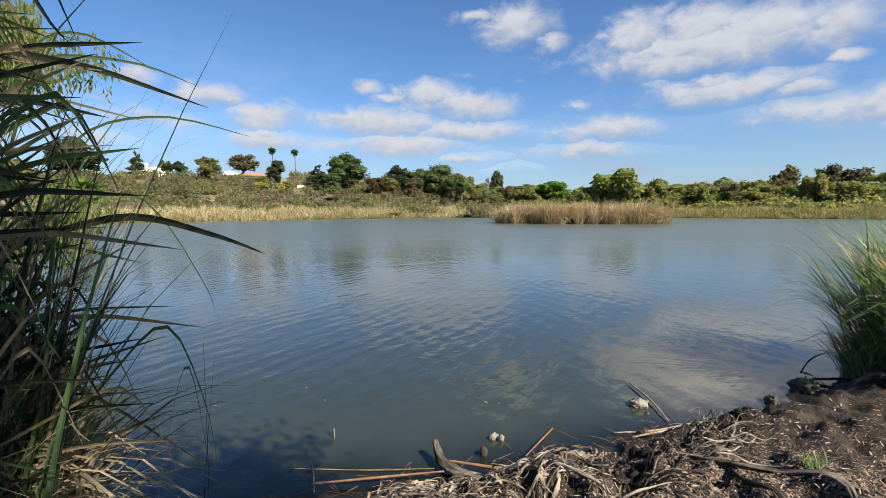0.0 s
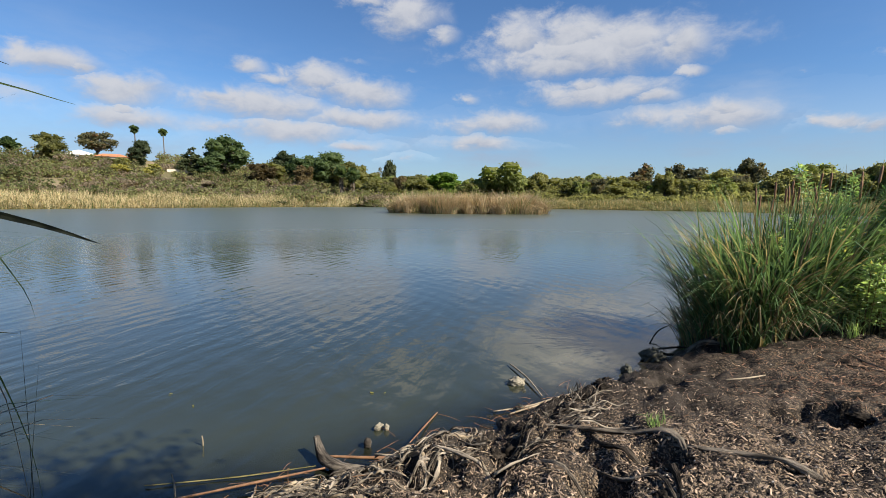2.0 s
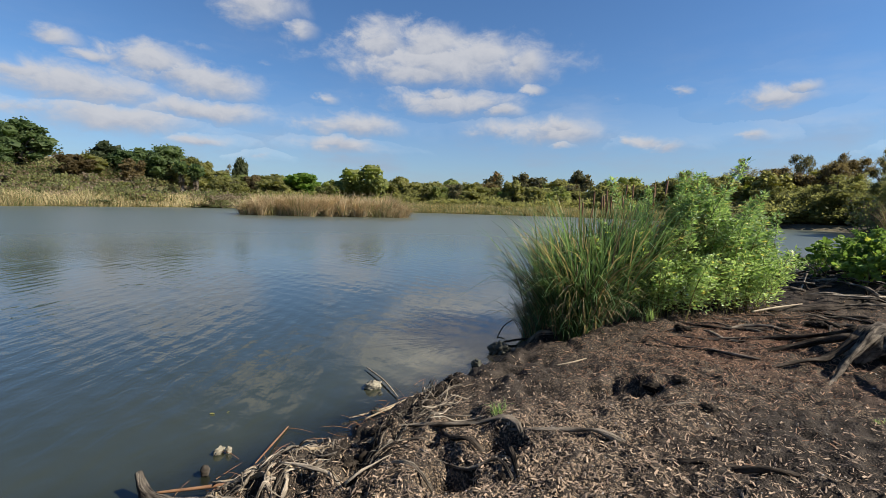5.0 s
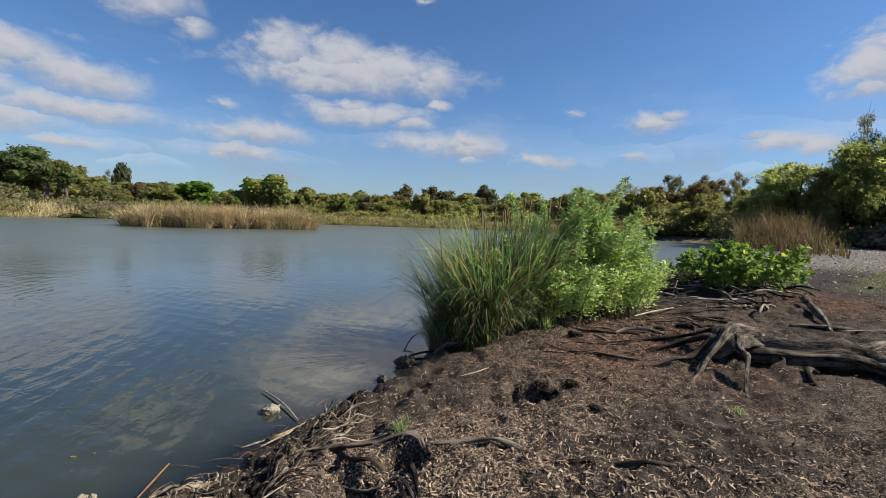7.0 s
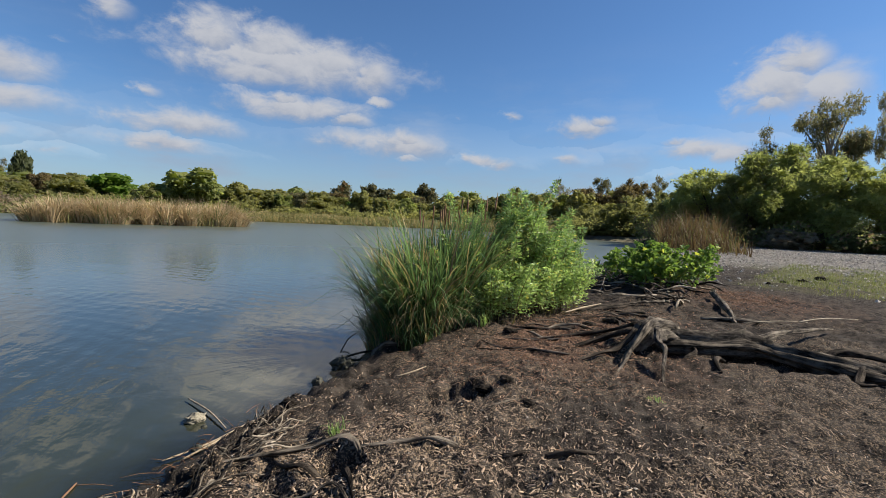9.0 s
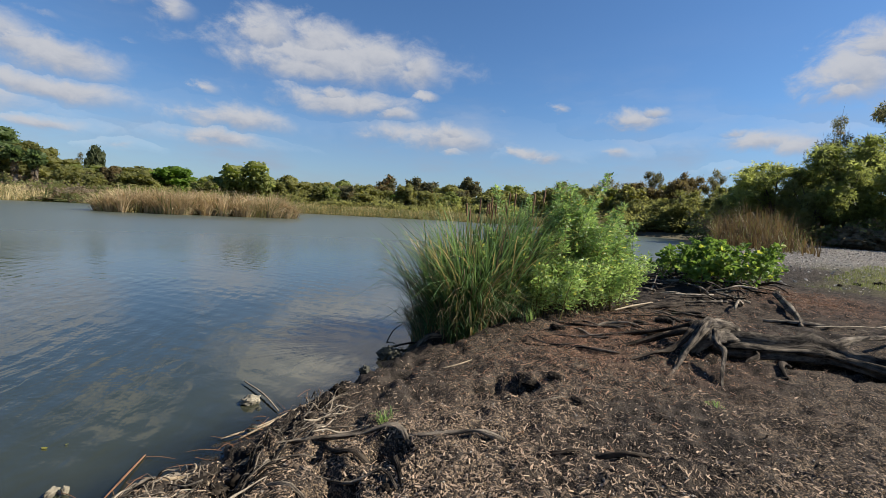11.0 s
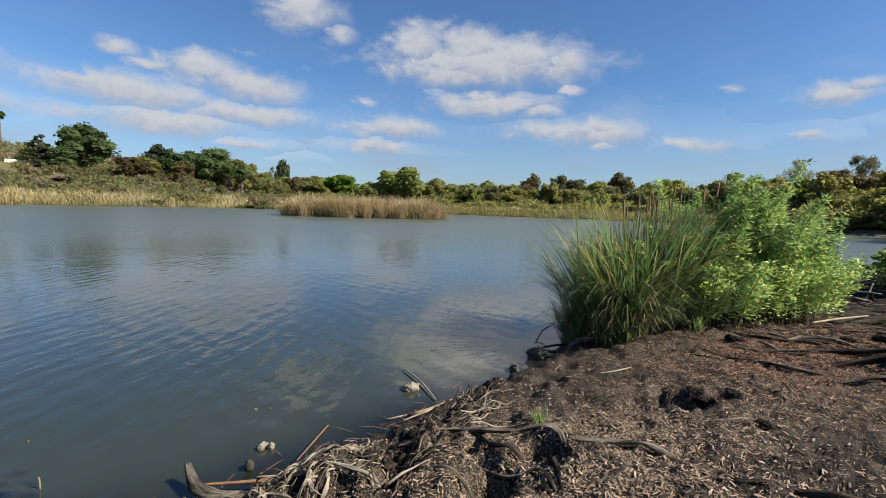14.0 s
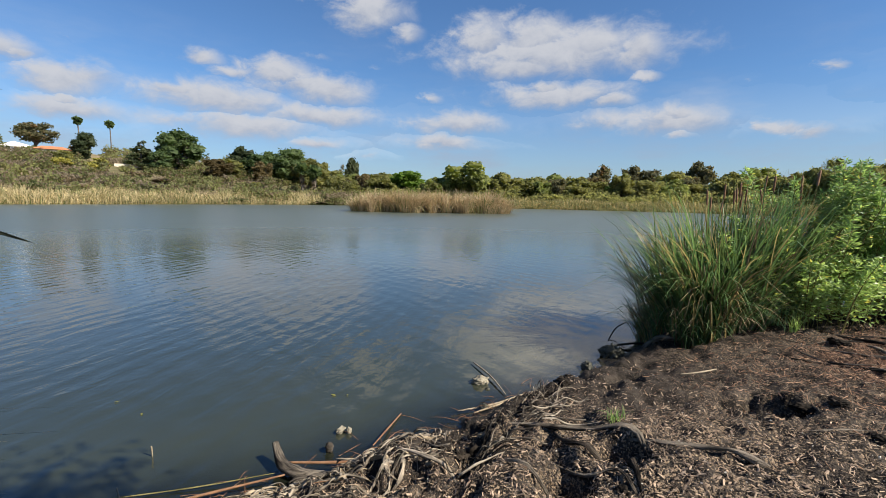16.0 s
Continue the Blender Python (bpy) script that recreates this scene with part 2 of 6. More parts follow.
def water_material():
    """Turbid pond water: a murky body that the sun lights, clearer where it is shallow, under a rippled, mirroring surface."""
    m, g = material("pond_water")
    spot = g.put("ShaderNodeTexCoord").outputs["Object"]
    turn = g.put("ShaderNodeMapping", {"Vector": spot, "Rotation": (0, 0, radians(30))}).outputs[0]
    turn2 = g.put("ShaderNodeMapping", {"Vector": spot, "Rotation": (0, 0, radians(-21))}).outputs[0]
    drawn = g.vec("MULTIPLY", turn, (1.5, 0.5, 1.0))
    long = g.put("ShaderNodeTexWave", {"Vector": turn, "Scale": 0.95, "Distortion": 5.0, "Detail": 3.0, "Detail Scale": 0.7, "Detail Roughness": 0.5}).outputs["Fac"]
    cross = g.put("ShaderNodeTexWave", {"Vector": turn2, "Scale": 0.78, "Distortion": 5.5, "Detail": 3.0, "Detail Scale": 0.6, "Detail Roughness": 0.5}).outputs["Fac"]
    short = g.noise(drawn, 3.6, 3.0, 0.5, 0.6).outputs[0]
    tiny = g.noise(spot, 15.0, 2.0, 0.5).outputs[0]
    chop = g.noise(g.vec("MULTIPLY", turn2, (1.3, 0.7, 1.0)), 2.4, 3.0, 0.6, 0.5).outputs[0]
    calm = g.span(g.noise(spot, 0.22, 4.0, 0.6, 0.6).outputs[0], 0.38, 0.62, 0.45, 1.15)
    near = g.put("ShaderNodeAttribute", attribute="depth").outputs["Fac"]
    swell = g.math("ADD", g.math("ADD", g.math("MULTIPLY", long, 0.0030), g.math("MULTIPLY", cross, 0.0022)), g.math("ADD", g.math("MULTIPLY", short, 0.0105), g.math("ADD", g.math("MULTIPLY", chop, 0.0080), g.math("MULTIPLY", tiny, 0.0006))))
    breeze = g.span(g.vec("LENGTH", spot), 4.0, 22.0, 1.0, 0.5, False)
    swell = g.math("MULTIPLY", swell, breeze)
    swell = g.math("MULTIPLY", swell, g.math("MULTIPLY", calm, g.span(near, 0.0, 0.5, 0.75, 1.0)))
    bump = g.put("ShaderNodeBump", {"Height": swell, "Distance": 1.0, "Strength": 1.0}).outputs[0]
    murk_and_sheen = g.mix(g.noise(spot, 0.35, 4.0).outputs[0], (0.020, 0.027, 0.017), (0.032, 0.037, 0.024))
    # far water painted paler, in place of the sky it would reflect
    murk_and_sheen = g.mix(g.span(g.vec("LENGTH", spot), 8.0, 30.0), murk_and_sheen, (0.068, 0.082, 0.060))
    silt = g.math("ADD", near, g.math("MULTIPLY", g.math("SUBTRACT", g.noise(spot, 1.1, 4.0, 0.6, 0.8).outputs[0], 0.5), 0.35))
    silted = g.span(g.put("ShaderNodeSeparateXYZ", [spot]).outputs[0], 1.2, 3.4)
    murk_and_sheen = g.mix(g.math("MULTIPLY", g.span(silt, 0.58, 0.05), g.span(silted, 0.0, 1.0, 0.06, 1.0)), murk_and_sheen, (0.120, 0.114, 0.084))
    ruffle = g.span(g.vec("LENGTH", spot), 7.0, 32.0, 0.012, 0.30, False)
    # reflection is also strengthened by distance to brighten the far water
    body = g.put("ShaderNodeBsdfPrincipled", {"Base Color": murk_and_sheen, "Roughness": ruffle, "IOR": 1.5, "Specular IOR Level": g.span(g.vec("LENGTH", spot), 5.0, 26.0, 0.48, 1.0, False), "Normal": bump}).outputs[0]
    clear = g.put("ShaderNodeBsdfTransparent", [(0.74, 0.75, 0.62, 1)]).outputs[0]
    gloss = g.put("ShaderNodeBsdfGlossy", {"Color": (1, 1, 1, 1), "Roughness": 0.015, "Normal": bump}).outputs[0]
    fresnel = g.put("ShaderNodeFresnel", {"IOR": 1.5, "Normal": bump}).outputs[0]
    thin = g.put("ShaderNodeMixShader", [fresnel, clear, gloss]).outputs[0]
    deep = g.span(near, 0.0, 0.26, 0.25, 1.0)
    g.put("ShaderNodeOutputMaterial", [g.put("ShaderNodeMixShader", [deep, thin, body]).outputs[0]])
    return m


def plain_material(name, a, b, scale=6.0, rough=0.8, depth=0.004, island=0.0):
    m, g = material(name)
    spot = g.put("ShaderNodeTexCoord").outputs["Object"]
    fine = g.noise(spot, scale, 7.0, 0.65).outputs[0]
    tone = g.span(g.math("ADD", g.math("MULTIPLY", fine, 0.7), g.math("MULTIPLY", g.noise(spot, scale * 0.2, 2.0).outputs[0], 0.3)), 0.3, 0.7)
    if island:
        own = g.put("ShaderNodeNewGeometry").outputs["Random Per Island"]
        tone = g.math("ADD", g.math("MULTIPLY", tone, 1 - island), g.math("MULTIPLY", own, island))
    surface(g, g.mix(tone, a, b), rough, fine, depth)
    return m


SOIL, WATER = ground_material(), water_material()
M_PINE = leaf_material("pine_needles", (0.050, 0.080, 0.034), (0.125, 0.165, 0.068), patch=5.0, vary=0.28, specular=0.12, amount=0.5)
M_CEDAR = leaf_material("cedar_needles", (0.032, 0.046, 0.024), (0.085, 0.100, 0.048), patch=5.0, vary=0.28, specular=0.12, amount=0.5)
M_OAK = leaf_material("oak_leaves", (0.092, 0.098, 0.038), (0.240, 0.232, 0.094), patch=5.0, vary=0.28, specular=0.12, amount=0.58, glow=2.4)
M_EUC = leaf_material("eucalyptus_leaves", (0.070, 0.072, 0.042), (0.165, 0.155, 0.085), (0.22, 0.15, 0.076), 0.06, patch=5.0, vary=0.28, specular=0.12, amount=0.5)
M_BROWN = leaf_material("rusty_leaves", (0.072, 0.056, 0.028), (0.165, 0.130, 0.064), patch=5.0, vary=0.28, specular=0.12, amount=0.5)
M_BRIGHT = leaf_material("bright_leaves", (0.060, 0.110, 0.018), (0.150, 0.225, 0.040), patch=5.0, vary=0.28, specular=0.12, amount=0.5)
M_YELLOW = leaf_material("yellow_leaves", (0.182, 0.182, 0.042), (0.406, 0.350, 0.084), patch=5.0)
M_WILLOW = leaf_material("willow_leaves", (0.135, 0.156, 0.054), (0.270, 0.288, 0.108), patch=5.0, vary=0.28, specular=0.12, amount=0.58, glow=2.1)
M_SCRUB = leaf_material("scrub_leaves", (0.072, 0.086, 0.036), (0.262, 0.262, 0.115), (0.16, 0.120, 0.080), 0.22, patch=0.12, vary=0.28, specular=0.12, amount=0.5)
M_DRYSCRUB = leaf_material("dry_scrub_twigs", (0.120, 0.098, 0.072), (0.270, 0.220, 0.160), patch=4.0, vary=0.28, specular=0.12, amount=0.5)
M_TAN = leaf_material("dry_reed_leaves", (0.330, 0.235, 0.135), (0.640, 0.500, 0.310), (0.165, 0.19, 0.075), 0.13, patch=0.3, amount=0.2, glow=1.2)
M_MIXREED = leaf_material("yellowing_reed_leaves", (0.270, 0.225, 0.110), (0.600, 0.490, 0.280), (0.13, 0.16, 0.06), 0.22, patch=0.08, amount=0.2, glow=1.2, vary=0.3, specular=0.1)
M_GREENREED = leaf_material("marsh_reed_leaves", (0.100, 0.112, 0.045), (0.260, 0.245, 0.110), (0.448, 0.336, 0.160), 0.2, patch=0.1, amount=0.2, vary=0.3, specular=0.1)
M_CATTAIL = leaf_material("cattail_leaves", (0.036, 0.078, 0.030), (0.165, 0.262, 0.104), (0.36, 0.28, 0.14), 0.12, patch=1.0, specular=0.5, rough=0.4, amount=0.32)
# darker copy of the cattail green, with shade mixed into the colour
M_SHADYREED = leaf_material("shade_toned_cattail_leaves", (0.028, 0.054, 0.022), (0.110, 0.150, 0.056), (0.26, 0.20, 0.11), 0.24, patch=1.0)
M_STRAW = leaf_material("dead_cattail_leaves", (0.150, 0.112, 0.068), (0.420, 0.330, 0.205), patch=1.0, amount=0.2, glow=1.1)
M_SHOOT = leaf_material("willow_shoot_leaves", (0.105, 0.180, 0.052), (0.400, 0.505, 0.185), (0.429, 0.390, 0.098), 0.04, patch=2.5, amount=0.46, specular=0.7, rough=0.4)
M_BUSH = leaf_material("broad_leaves", (0.060, 0.115, 0.024), (0.190, 0.270, 0.062), (0.336, 0.360, 0.060), 0.06, patch=1.5, amount=0.4)
M_GRASS = leaf_material("lawn_blades", (0.13, 0.16, 0.05), (0.36, 0.35, 0.13), patch=0.6, amount=0.2)
M_DRYGRASS = leaf_material("tall_dry_grass", (0.075, 0.050, 0.028), (0.210, 0.145, 0.080), (0.132, 0.144, 0.048), 0.15, patch=0.5, amount=0.2, vary=0.3, specular=0.1)
M_BARK = bark_material("grey_bark", (0.055, 0.045, 0.036), (0.22, 0.19, 0.155), 9.0, 0.03)
M_PALEBARK = bark_material("pale_bark", (0.18, 0.155, 0.13), (0.42, 0.38, 0.33), 7.0, 0.02)
M_ROOT = bark_material("weathered_root", (0.012, 0.010, 0.009), (0.230, 0.195, 0.155), 30.0, 0.035, True)
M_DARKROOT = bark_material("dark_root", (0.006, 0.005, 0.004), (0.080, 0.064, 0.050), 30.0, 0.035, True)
# root bark darkened so the trunk's shaded face is in its colour
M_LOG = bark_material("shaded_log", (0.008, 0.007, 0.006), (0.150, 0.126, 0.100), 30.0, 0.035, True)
M_PALEROOT = bark_material("bleached_root", (0.030, 0.024, 0.019), (0.400, 0.340, 0.265), 22.0, 0.02, True)
# near-black leaf: deep shade and silhouette painted as base colour
M_DARKLEAF = leaf_material("shade_dark_leaf", (0.010, 0.013, 0.008), (0.030, 0.034, 0.020), patch=1.0, amount=0.15)
M_STEM = bark_material("green_stem", (0.10, 0.085, 0.03), (0.24, 0.20, 0.08), 20.0, 0.002)
M_CANE = plain_material("dry_cane", (0.160, 0.120, 0.075), (0.360, 0.290, 0.200), 30.0, 0.6, 0.002)
M_REDCANE = plain_material("red_brown_cane", (0.110, 0.050, 0.026), (0.270, 0.150, 0.080), 25.0, 0.6, 0.002)
M_STONE = plain_material("pale_stone", (0.130, 0.115, 0.085), (0.300, 0.270, 0.205), 18.0, 0.85, 0.01)
M_DARKSTONE = plain_material("wet_stone", (0.020, 0.022, 0.016), (0.09, 0.085, 0.06), 20.0, 0.5, 0.02)
M_CHIPS = plain_material("wood_chip", (0.042, 0.030, 0.021), (0.49, 0.36, 0.255), 40.0, 0.8, 0.002, island=0.85)
M_NEEDLE = plain_material("red_litter", (0.12, 0.060, 0.036), (0.44, 0.27, 0.17), 40.0, 0.8, 0.002, island=0.8)
M_PEBBLE = plain_material("gravel_stone", (0.12, 0.105, 0.09), (0.60, 0.55, 0.49), 30.0, 0.85, 0.004, island=0.8)
M_STUCCO = plain_material("cream_stucco", (0.55, 0.47, 0.36), (0.66, 0.58, 0.46), 2.0)
M_WHITEWALL = plain_material("white_stucco", (0.74, 0.73, 0.70), (0.84, 0.83, 0.80), 2.0)
M_TILE = plain_material("orange_roof_tile", (0.36, 0.13, 0.06), (0.55, 0.22, 0.11), 3.0)
M_PANE = plain_material("dark_window", (0.03, 0.035, 0.04), (0.06, 0.065, 0.07), 2.0, 0.1)

# ---- building helpers ----
def fast_mesh(name, verts, faces, mat, smooth=False):
    """A mesh from arrays: verts n x 3, faces m x 3 or m x 4, or a list of such arrays."""
    groups = faces if isinstance(faces, list) else [faces]
    mesh = bpy.data.meshes.new(name)
    verts = np.asarray(verts, np.float32)
    loops = np.concatenate([np.asarray(f, np.int32).ravel() for f in groups])
    sizes = np.concatenate([np.full(len(f), np.shape(f)[1], np.int32) for f in groups])
    mesh.vertices.add(len(verts))
    mesh.vertices.foreach_set("co", verts.ravel())
    mesh.loops.add(len(loops))
    mesh.loops.foreach_set("vertex_index", loops)
    mesh.polygons.add(len(sizes))
    mesh.polygons.foreach_set("loop_start", np.concatenate([[0], np.cumsum(sizes)[:-1]]).astype(np.int32))
    mesh.polygons.foreach_set("use_smooth", np.full(len(sizes), smooth))
    mesh.update(calc_edges=True)
    mesh.materials.append(mat)
    return mesh


def join(pieces):
    """Several (verts, faces) into one."""
    verts, groups, base = [], {}, 0
    for v, f in pieces:
        for one in (f if isinstance(f, list) else [f]):
            one = np.asarray(one, np.int64)
            if len(one):
                groups.setdefault(one.shape[1], []).append(one + base)
        verts.append(v)
        base += len(v)
    return np.concatenate(verts), [np.concatenate(g) for g in groups.values()]


def part(name, mesh, parent, label="", kind=""):
    ob = new(name, mesh)
    ob.parent = parent
    return tagged(ob, label=label, kind=kind)


def thing(name, at, label, category, group="", kind=""):
    ob = new(name)
    ob.matrix_basis = Matrix.Translation(at) if not isinstance(at, Matrix) else at
    ob.empty_display_size = 0.2
    return tagged(ob, label, category, group, kind)


def hash2(ix, iy, seed):
    n = (ix.astype(np.int64) * 374761393 + iy.astype(np.int64) * 668265263 + seed * 1442695041) & 0x7FFFFFFF
    n = ((n ^ (n >> 13)) * 1274126177) & 0x7FFFFFFF
    return ((n ^ (n >> 16)) & 0xFFFF) / 65535.0


def value_noise(x, y, seed=0):
    ix, iy = np.floor(x), np.floor(y)
    fx, fy = x - ix, y - iy
    fx, fy = fx * fx * (3 - 2 * fx), fy * fy * (3 - 2 * fy)
    a, b = hash2(ix, iy, seed), hash2(ix + 1, iy, seed)
    c, d = hash2(ix, iy + 1, seed), hash2(ix + 1, iy + 1, seed)
    return (a + (b - a) * fx) * (1 - fy) + (c + (d - c) * fx) * fy - 0.5


def fbm(x, y, octaves=4, seed=0, gain=0.5):
    total, size = 0.0, 1.0
    for i in range(octaves):
        total = total + size * value_noise(x, y, seed + 17 * i)
        x, y, size = x * 2.03 + 5.1, y * 2.03 + 1.7, size * gain
    return total


def ramp(v, low, high):
    t = np.clip((v - low) / (high - low), 0, 1)
    return t * t * (3 - 2 * t)


# ---- the pond's outline and the lie of the land ----
NEAR_SHORE = [(-14, 3.5), (-6, 2.6), (-3.2, 2.5), (-2.0, 2.75), (-1.2, 3.0), (-0.6, 3.03), (-0.05, 3.2), (0.55, 3.38), (1.05, 3.52), (1.55, 3.72),
              (2.3, 4.02), (2.95, 4.2), (3.5, 4.45), (4.0, 4.72), (4.55, 5.0), (5.3, 5.55), (6.6, 6.1), (8.2, 5.9), (10.0, 5.7), (13.0, 6.2),
              (18.0, 7.6), (24.0, 8.9), (30.0, 9.4), (38.0, 11.5), (50.0, 15.5), (62.0, 19.0)]
FAR_SHORE = [(72, 70), (68, 71), (65, 74), (60, 84), (52, 94), (44, 97), (36, 97), (28, 98), (18, 100), (8, 104), (2, 103), (-6, 98), (-13, 94),
             (-20, 91), (-30, 88), (-40, 84), (-52, 72), (-65, 56), (-78, 36)]
OUTLINE = np.array(NEAR_SHORE + [(d * math.sin(radians(a)), d * math.cos(radians(a))) for a, d in FAR_SHORE])


def shore_distance(x, y):
    """Distance to the waterline: positive on land, negative on the pond."""
    best, inside = np.full(x.shape, 1e9), np.zeros(x.shape, bool)
    for (ax, ay), (bx, by) in zip(OUTLINE, np.roll(OUTLINE, -1, 0)):
        ex, ey = bx - ax, by - ay
        t = np.clip(((x - ax) * ex + (y - ay) * ey) / (ex * ex + ey * ey), 0, 1)
        best = np.minimum(best, (x - ax - t * ex) ** 2 + (y - ay - t * ey) ** 2)
        cross = (ay > y) != (by > y)
        with np.errstate(divide="ignore", invalid="ignore"):
            inside ^= cross & (x < ex * (y - ay) / (ey if ey else 1e-9) + ax)
    return np.where(inside, -1, 1) * np.sqrt(best)


# hollows in the bank: x, y, radius, depth
HOLLOWS = [(6.18, 0.95, 0.24, 0.14), (6.42, 0.52, 0.26, 0.15), (6.60, 0.1, 0.25, 0.14), (5.85, 1.25, 0.2, 0.10), (6.65, -0.4, 0.28, 0.12), (5.45, 1.45, 0.16, 0.05), (1.95, 2.21, 0.13, 0.24), (1.18, 2.86, 0.12, 0.20), (3.46, 2.36, 0.19, 0.26), (3.30, 2.52, 0.12, 0.10), (3.72, 2.24, 0.10, 0.05), (1.62, 2.35, 0.09, 0.08), (1.47, 2.10, 0.15, 0.22),
           (1.30, 2.90, 0.13, 0.16), (1.10, 2.55, 0.15, 0.16), (2.75, 2.75, 0.20, 0.05), (1.72, 2.62, 0.08, 0.06), (0.85, 2.35, 0.2, 0.1)]
HUMPS = [(2.12, 2.36, 0.12, 0.08), (1.48, 2.98, 0.13, 0.14), (1.80, 2.72, 0.14, 0.05), (5.9, 1.5, 0.7, 0.06), (11.4, 3.4, 1.8, 0.25), (3.6, 2.42, 0.10, 0.05), (1.6, 3.1, 0.3, 0.05)]


def land(x, y):
    """The height of the ground, pond bed and hills."""
    x, y = np.asarray(x, float), np.asarray(y, float)
    ragged = 0.10 * fbm(x * 1.7, y * 1.7, 3, 3) + 0.06 * fbm(x * 7, y * 7, 2, 9)
    r, az = np.hypot(x, y), np.degrees(np.arctan2(x, y))
    d = shore_distance(x, y) + ragged * ramp(40 - r, 0, 20) * 1.6 + 1.5 * fbm(x * 0.12, y * 0.12, 3, 5) * ramp(r, 45, 70)
    up = np.clip(d, 0, None)
    bank = 0.58 * (1 - np.exp(-(up / 1.05) ** 1.3)) + 0.14 * ramp(r, 8, 40) + 0.0025 * np.clip(up, 0, 40)
    side = ramp(-az, -9, 6) * ramp(az, -100, -60)
    hill = (2.2 + 8.8 * side + 1.8 * ramp(az, 50, 62) * ramp(-az, -80, -66)) * ramp(up, 4, 82) * ramp(r, 55, 80)
    hill = hill * (1 + 0.28 * fbm(x * 0.03, y * 0.03, 4, 21)) + 0.6 * fbm(x * 0.1, y * 0.1, 3, 8) * ramp(up, 5, 25) * ramp(r, 55, 80)
    bed = -0.55 * (1 - np.exp(-np.clip(-d, 0, None) / 1.5)) - 0.5 * ramp(-d, 2, 12)
    z = np.where(d > 0, bank + hill, bed)
    close = ramp(30 - r, 0, 18)
    rough = 0.055 * fbm(x * 1.3, y * 1.3, 4, 11) + 0.065 * fbm(x * 5.5, y * 5.5, 4, 31, 0.65)
    z = z + rough * close * ramp(d, 0.0, 0.45) + 0.02 * fbm(x * 3, y * 3, 3, 41) * close
    lip = np.exp(-((d - 0.42 - 0.12 * fbm(x * 2.5, y * 2.5, 2, 77)) / 0.16) ** 2)
    z = z + 0.10 * lip * close * ramp(fbm(x * 1.8, y * 1.8, 2, 55), -0.2, 0.25) * ramp(r, 0.5, 1.5)
    crumble = np.exp(-((d - 0.55) / 0.42) ** 2) * close * ramp(r, 1.0, 2.0) * ramp(x, -0.5, 0.6)
    lumps = 0.5 - np.abs(fbm(x * 3.1, y * 3.1, 3, 63, 0.6)) * 2.0
    z = z + 0.06 * crumble * lumps - 0.12 * crumble * ramp(fbm(x * 2.3, y * 2.3, 3, 67), 0.10, 0.22)
    for hx, hy, hr, hd in HOLLOWS:
        q = ((x - hx) ** 2 + (y - hy) ** 2) / (hr * (1 + 0.5 * fbm(x * 9, y * 9, 2, 13))) ** 2
        z = z - hd * np.exp(-q * q)
    for hx, hy, hr, hd in HUMPS:
        z = z + hd * np.exp(-((x - hx) ** 2 + (y - hy) ** 2) / hr ** 2)
    return z


def height(x, y):
    return float(land(np.array([x]), np.array([y]))[0])


def polar_grid(angles, radii, centre):
    a, r = np.radians(angles)[None, :], radii[:, None]
    x, y = centre[0] + r * np.sin(a), centre[1] + r * np.cos(a)
    n, m = len(radii), len(angles)
    i, j = np.meshgrid(np.arange(n - 1), np.arange(m), indexing="ij")
    k = (j + 1) % m
    faces = np.stack([i * m + j, i * m + k, (i + 1) * m + k, (i + 1) * m + j], -1).reshape(-1, 4)
    return x.ravel(), y.ravel(), faces


def set_mask(mesh, name, values):
    layer = mesh.attributes.new(name, "FLOAT", "POINT")
    layer.data.foreach_set("value", np.asarray(values, np.float32))


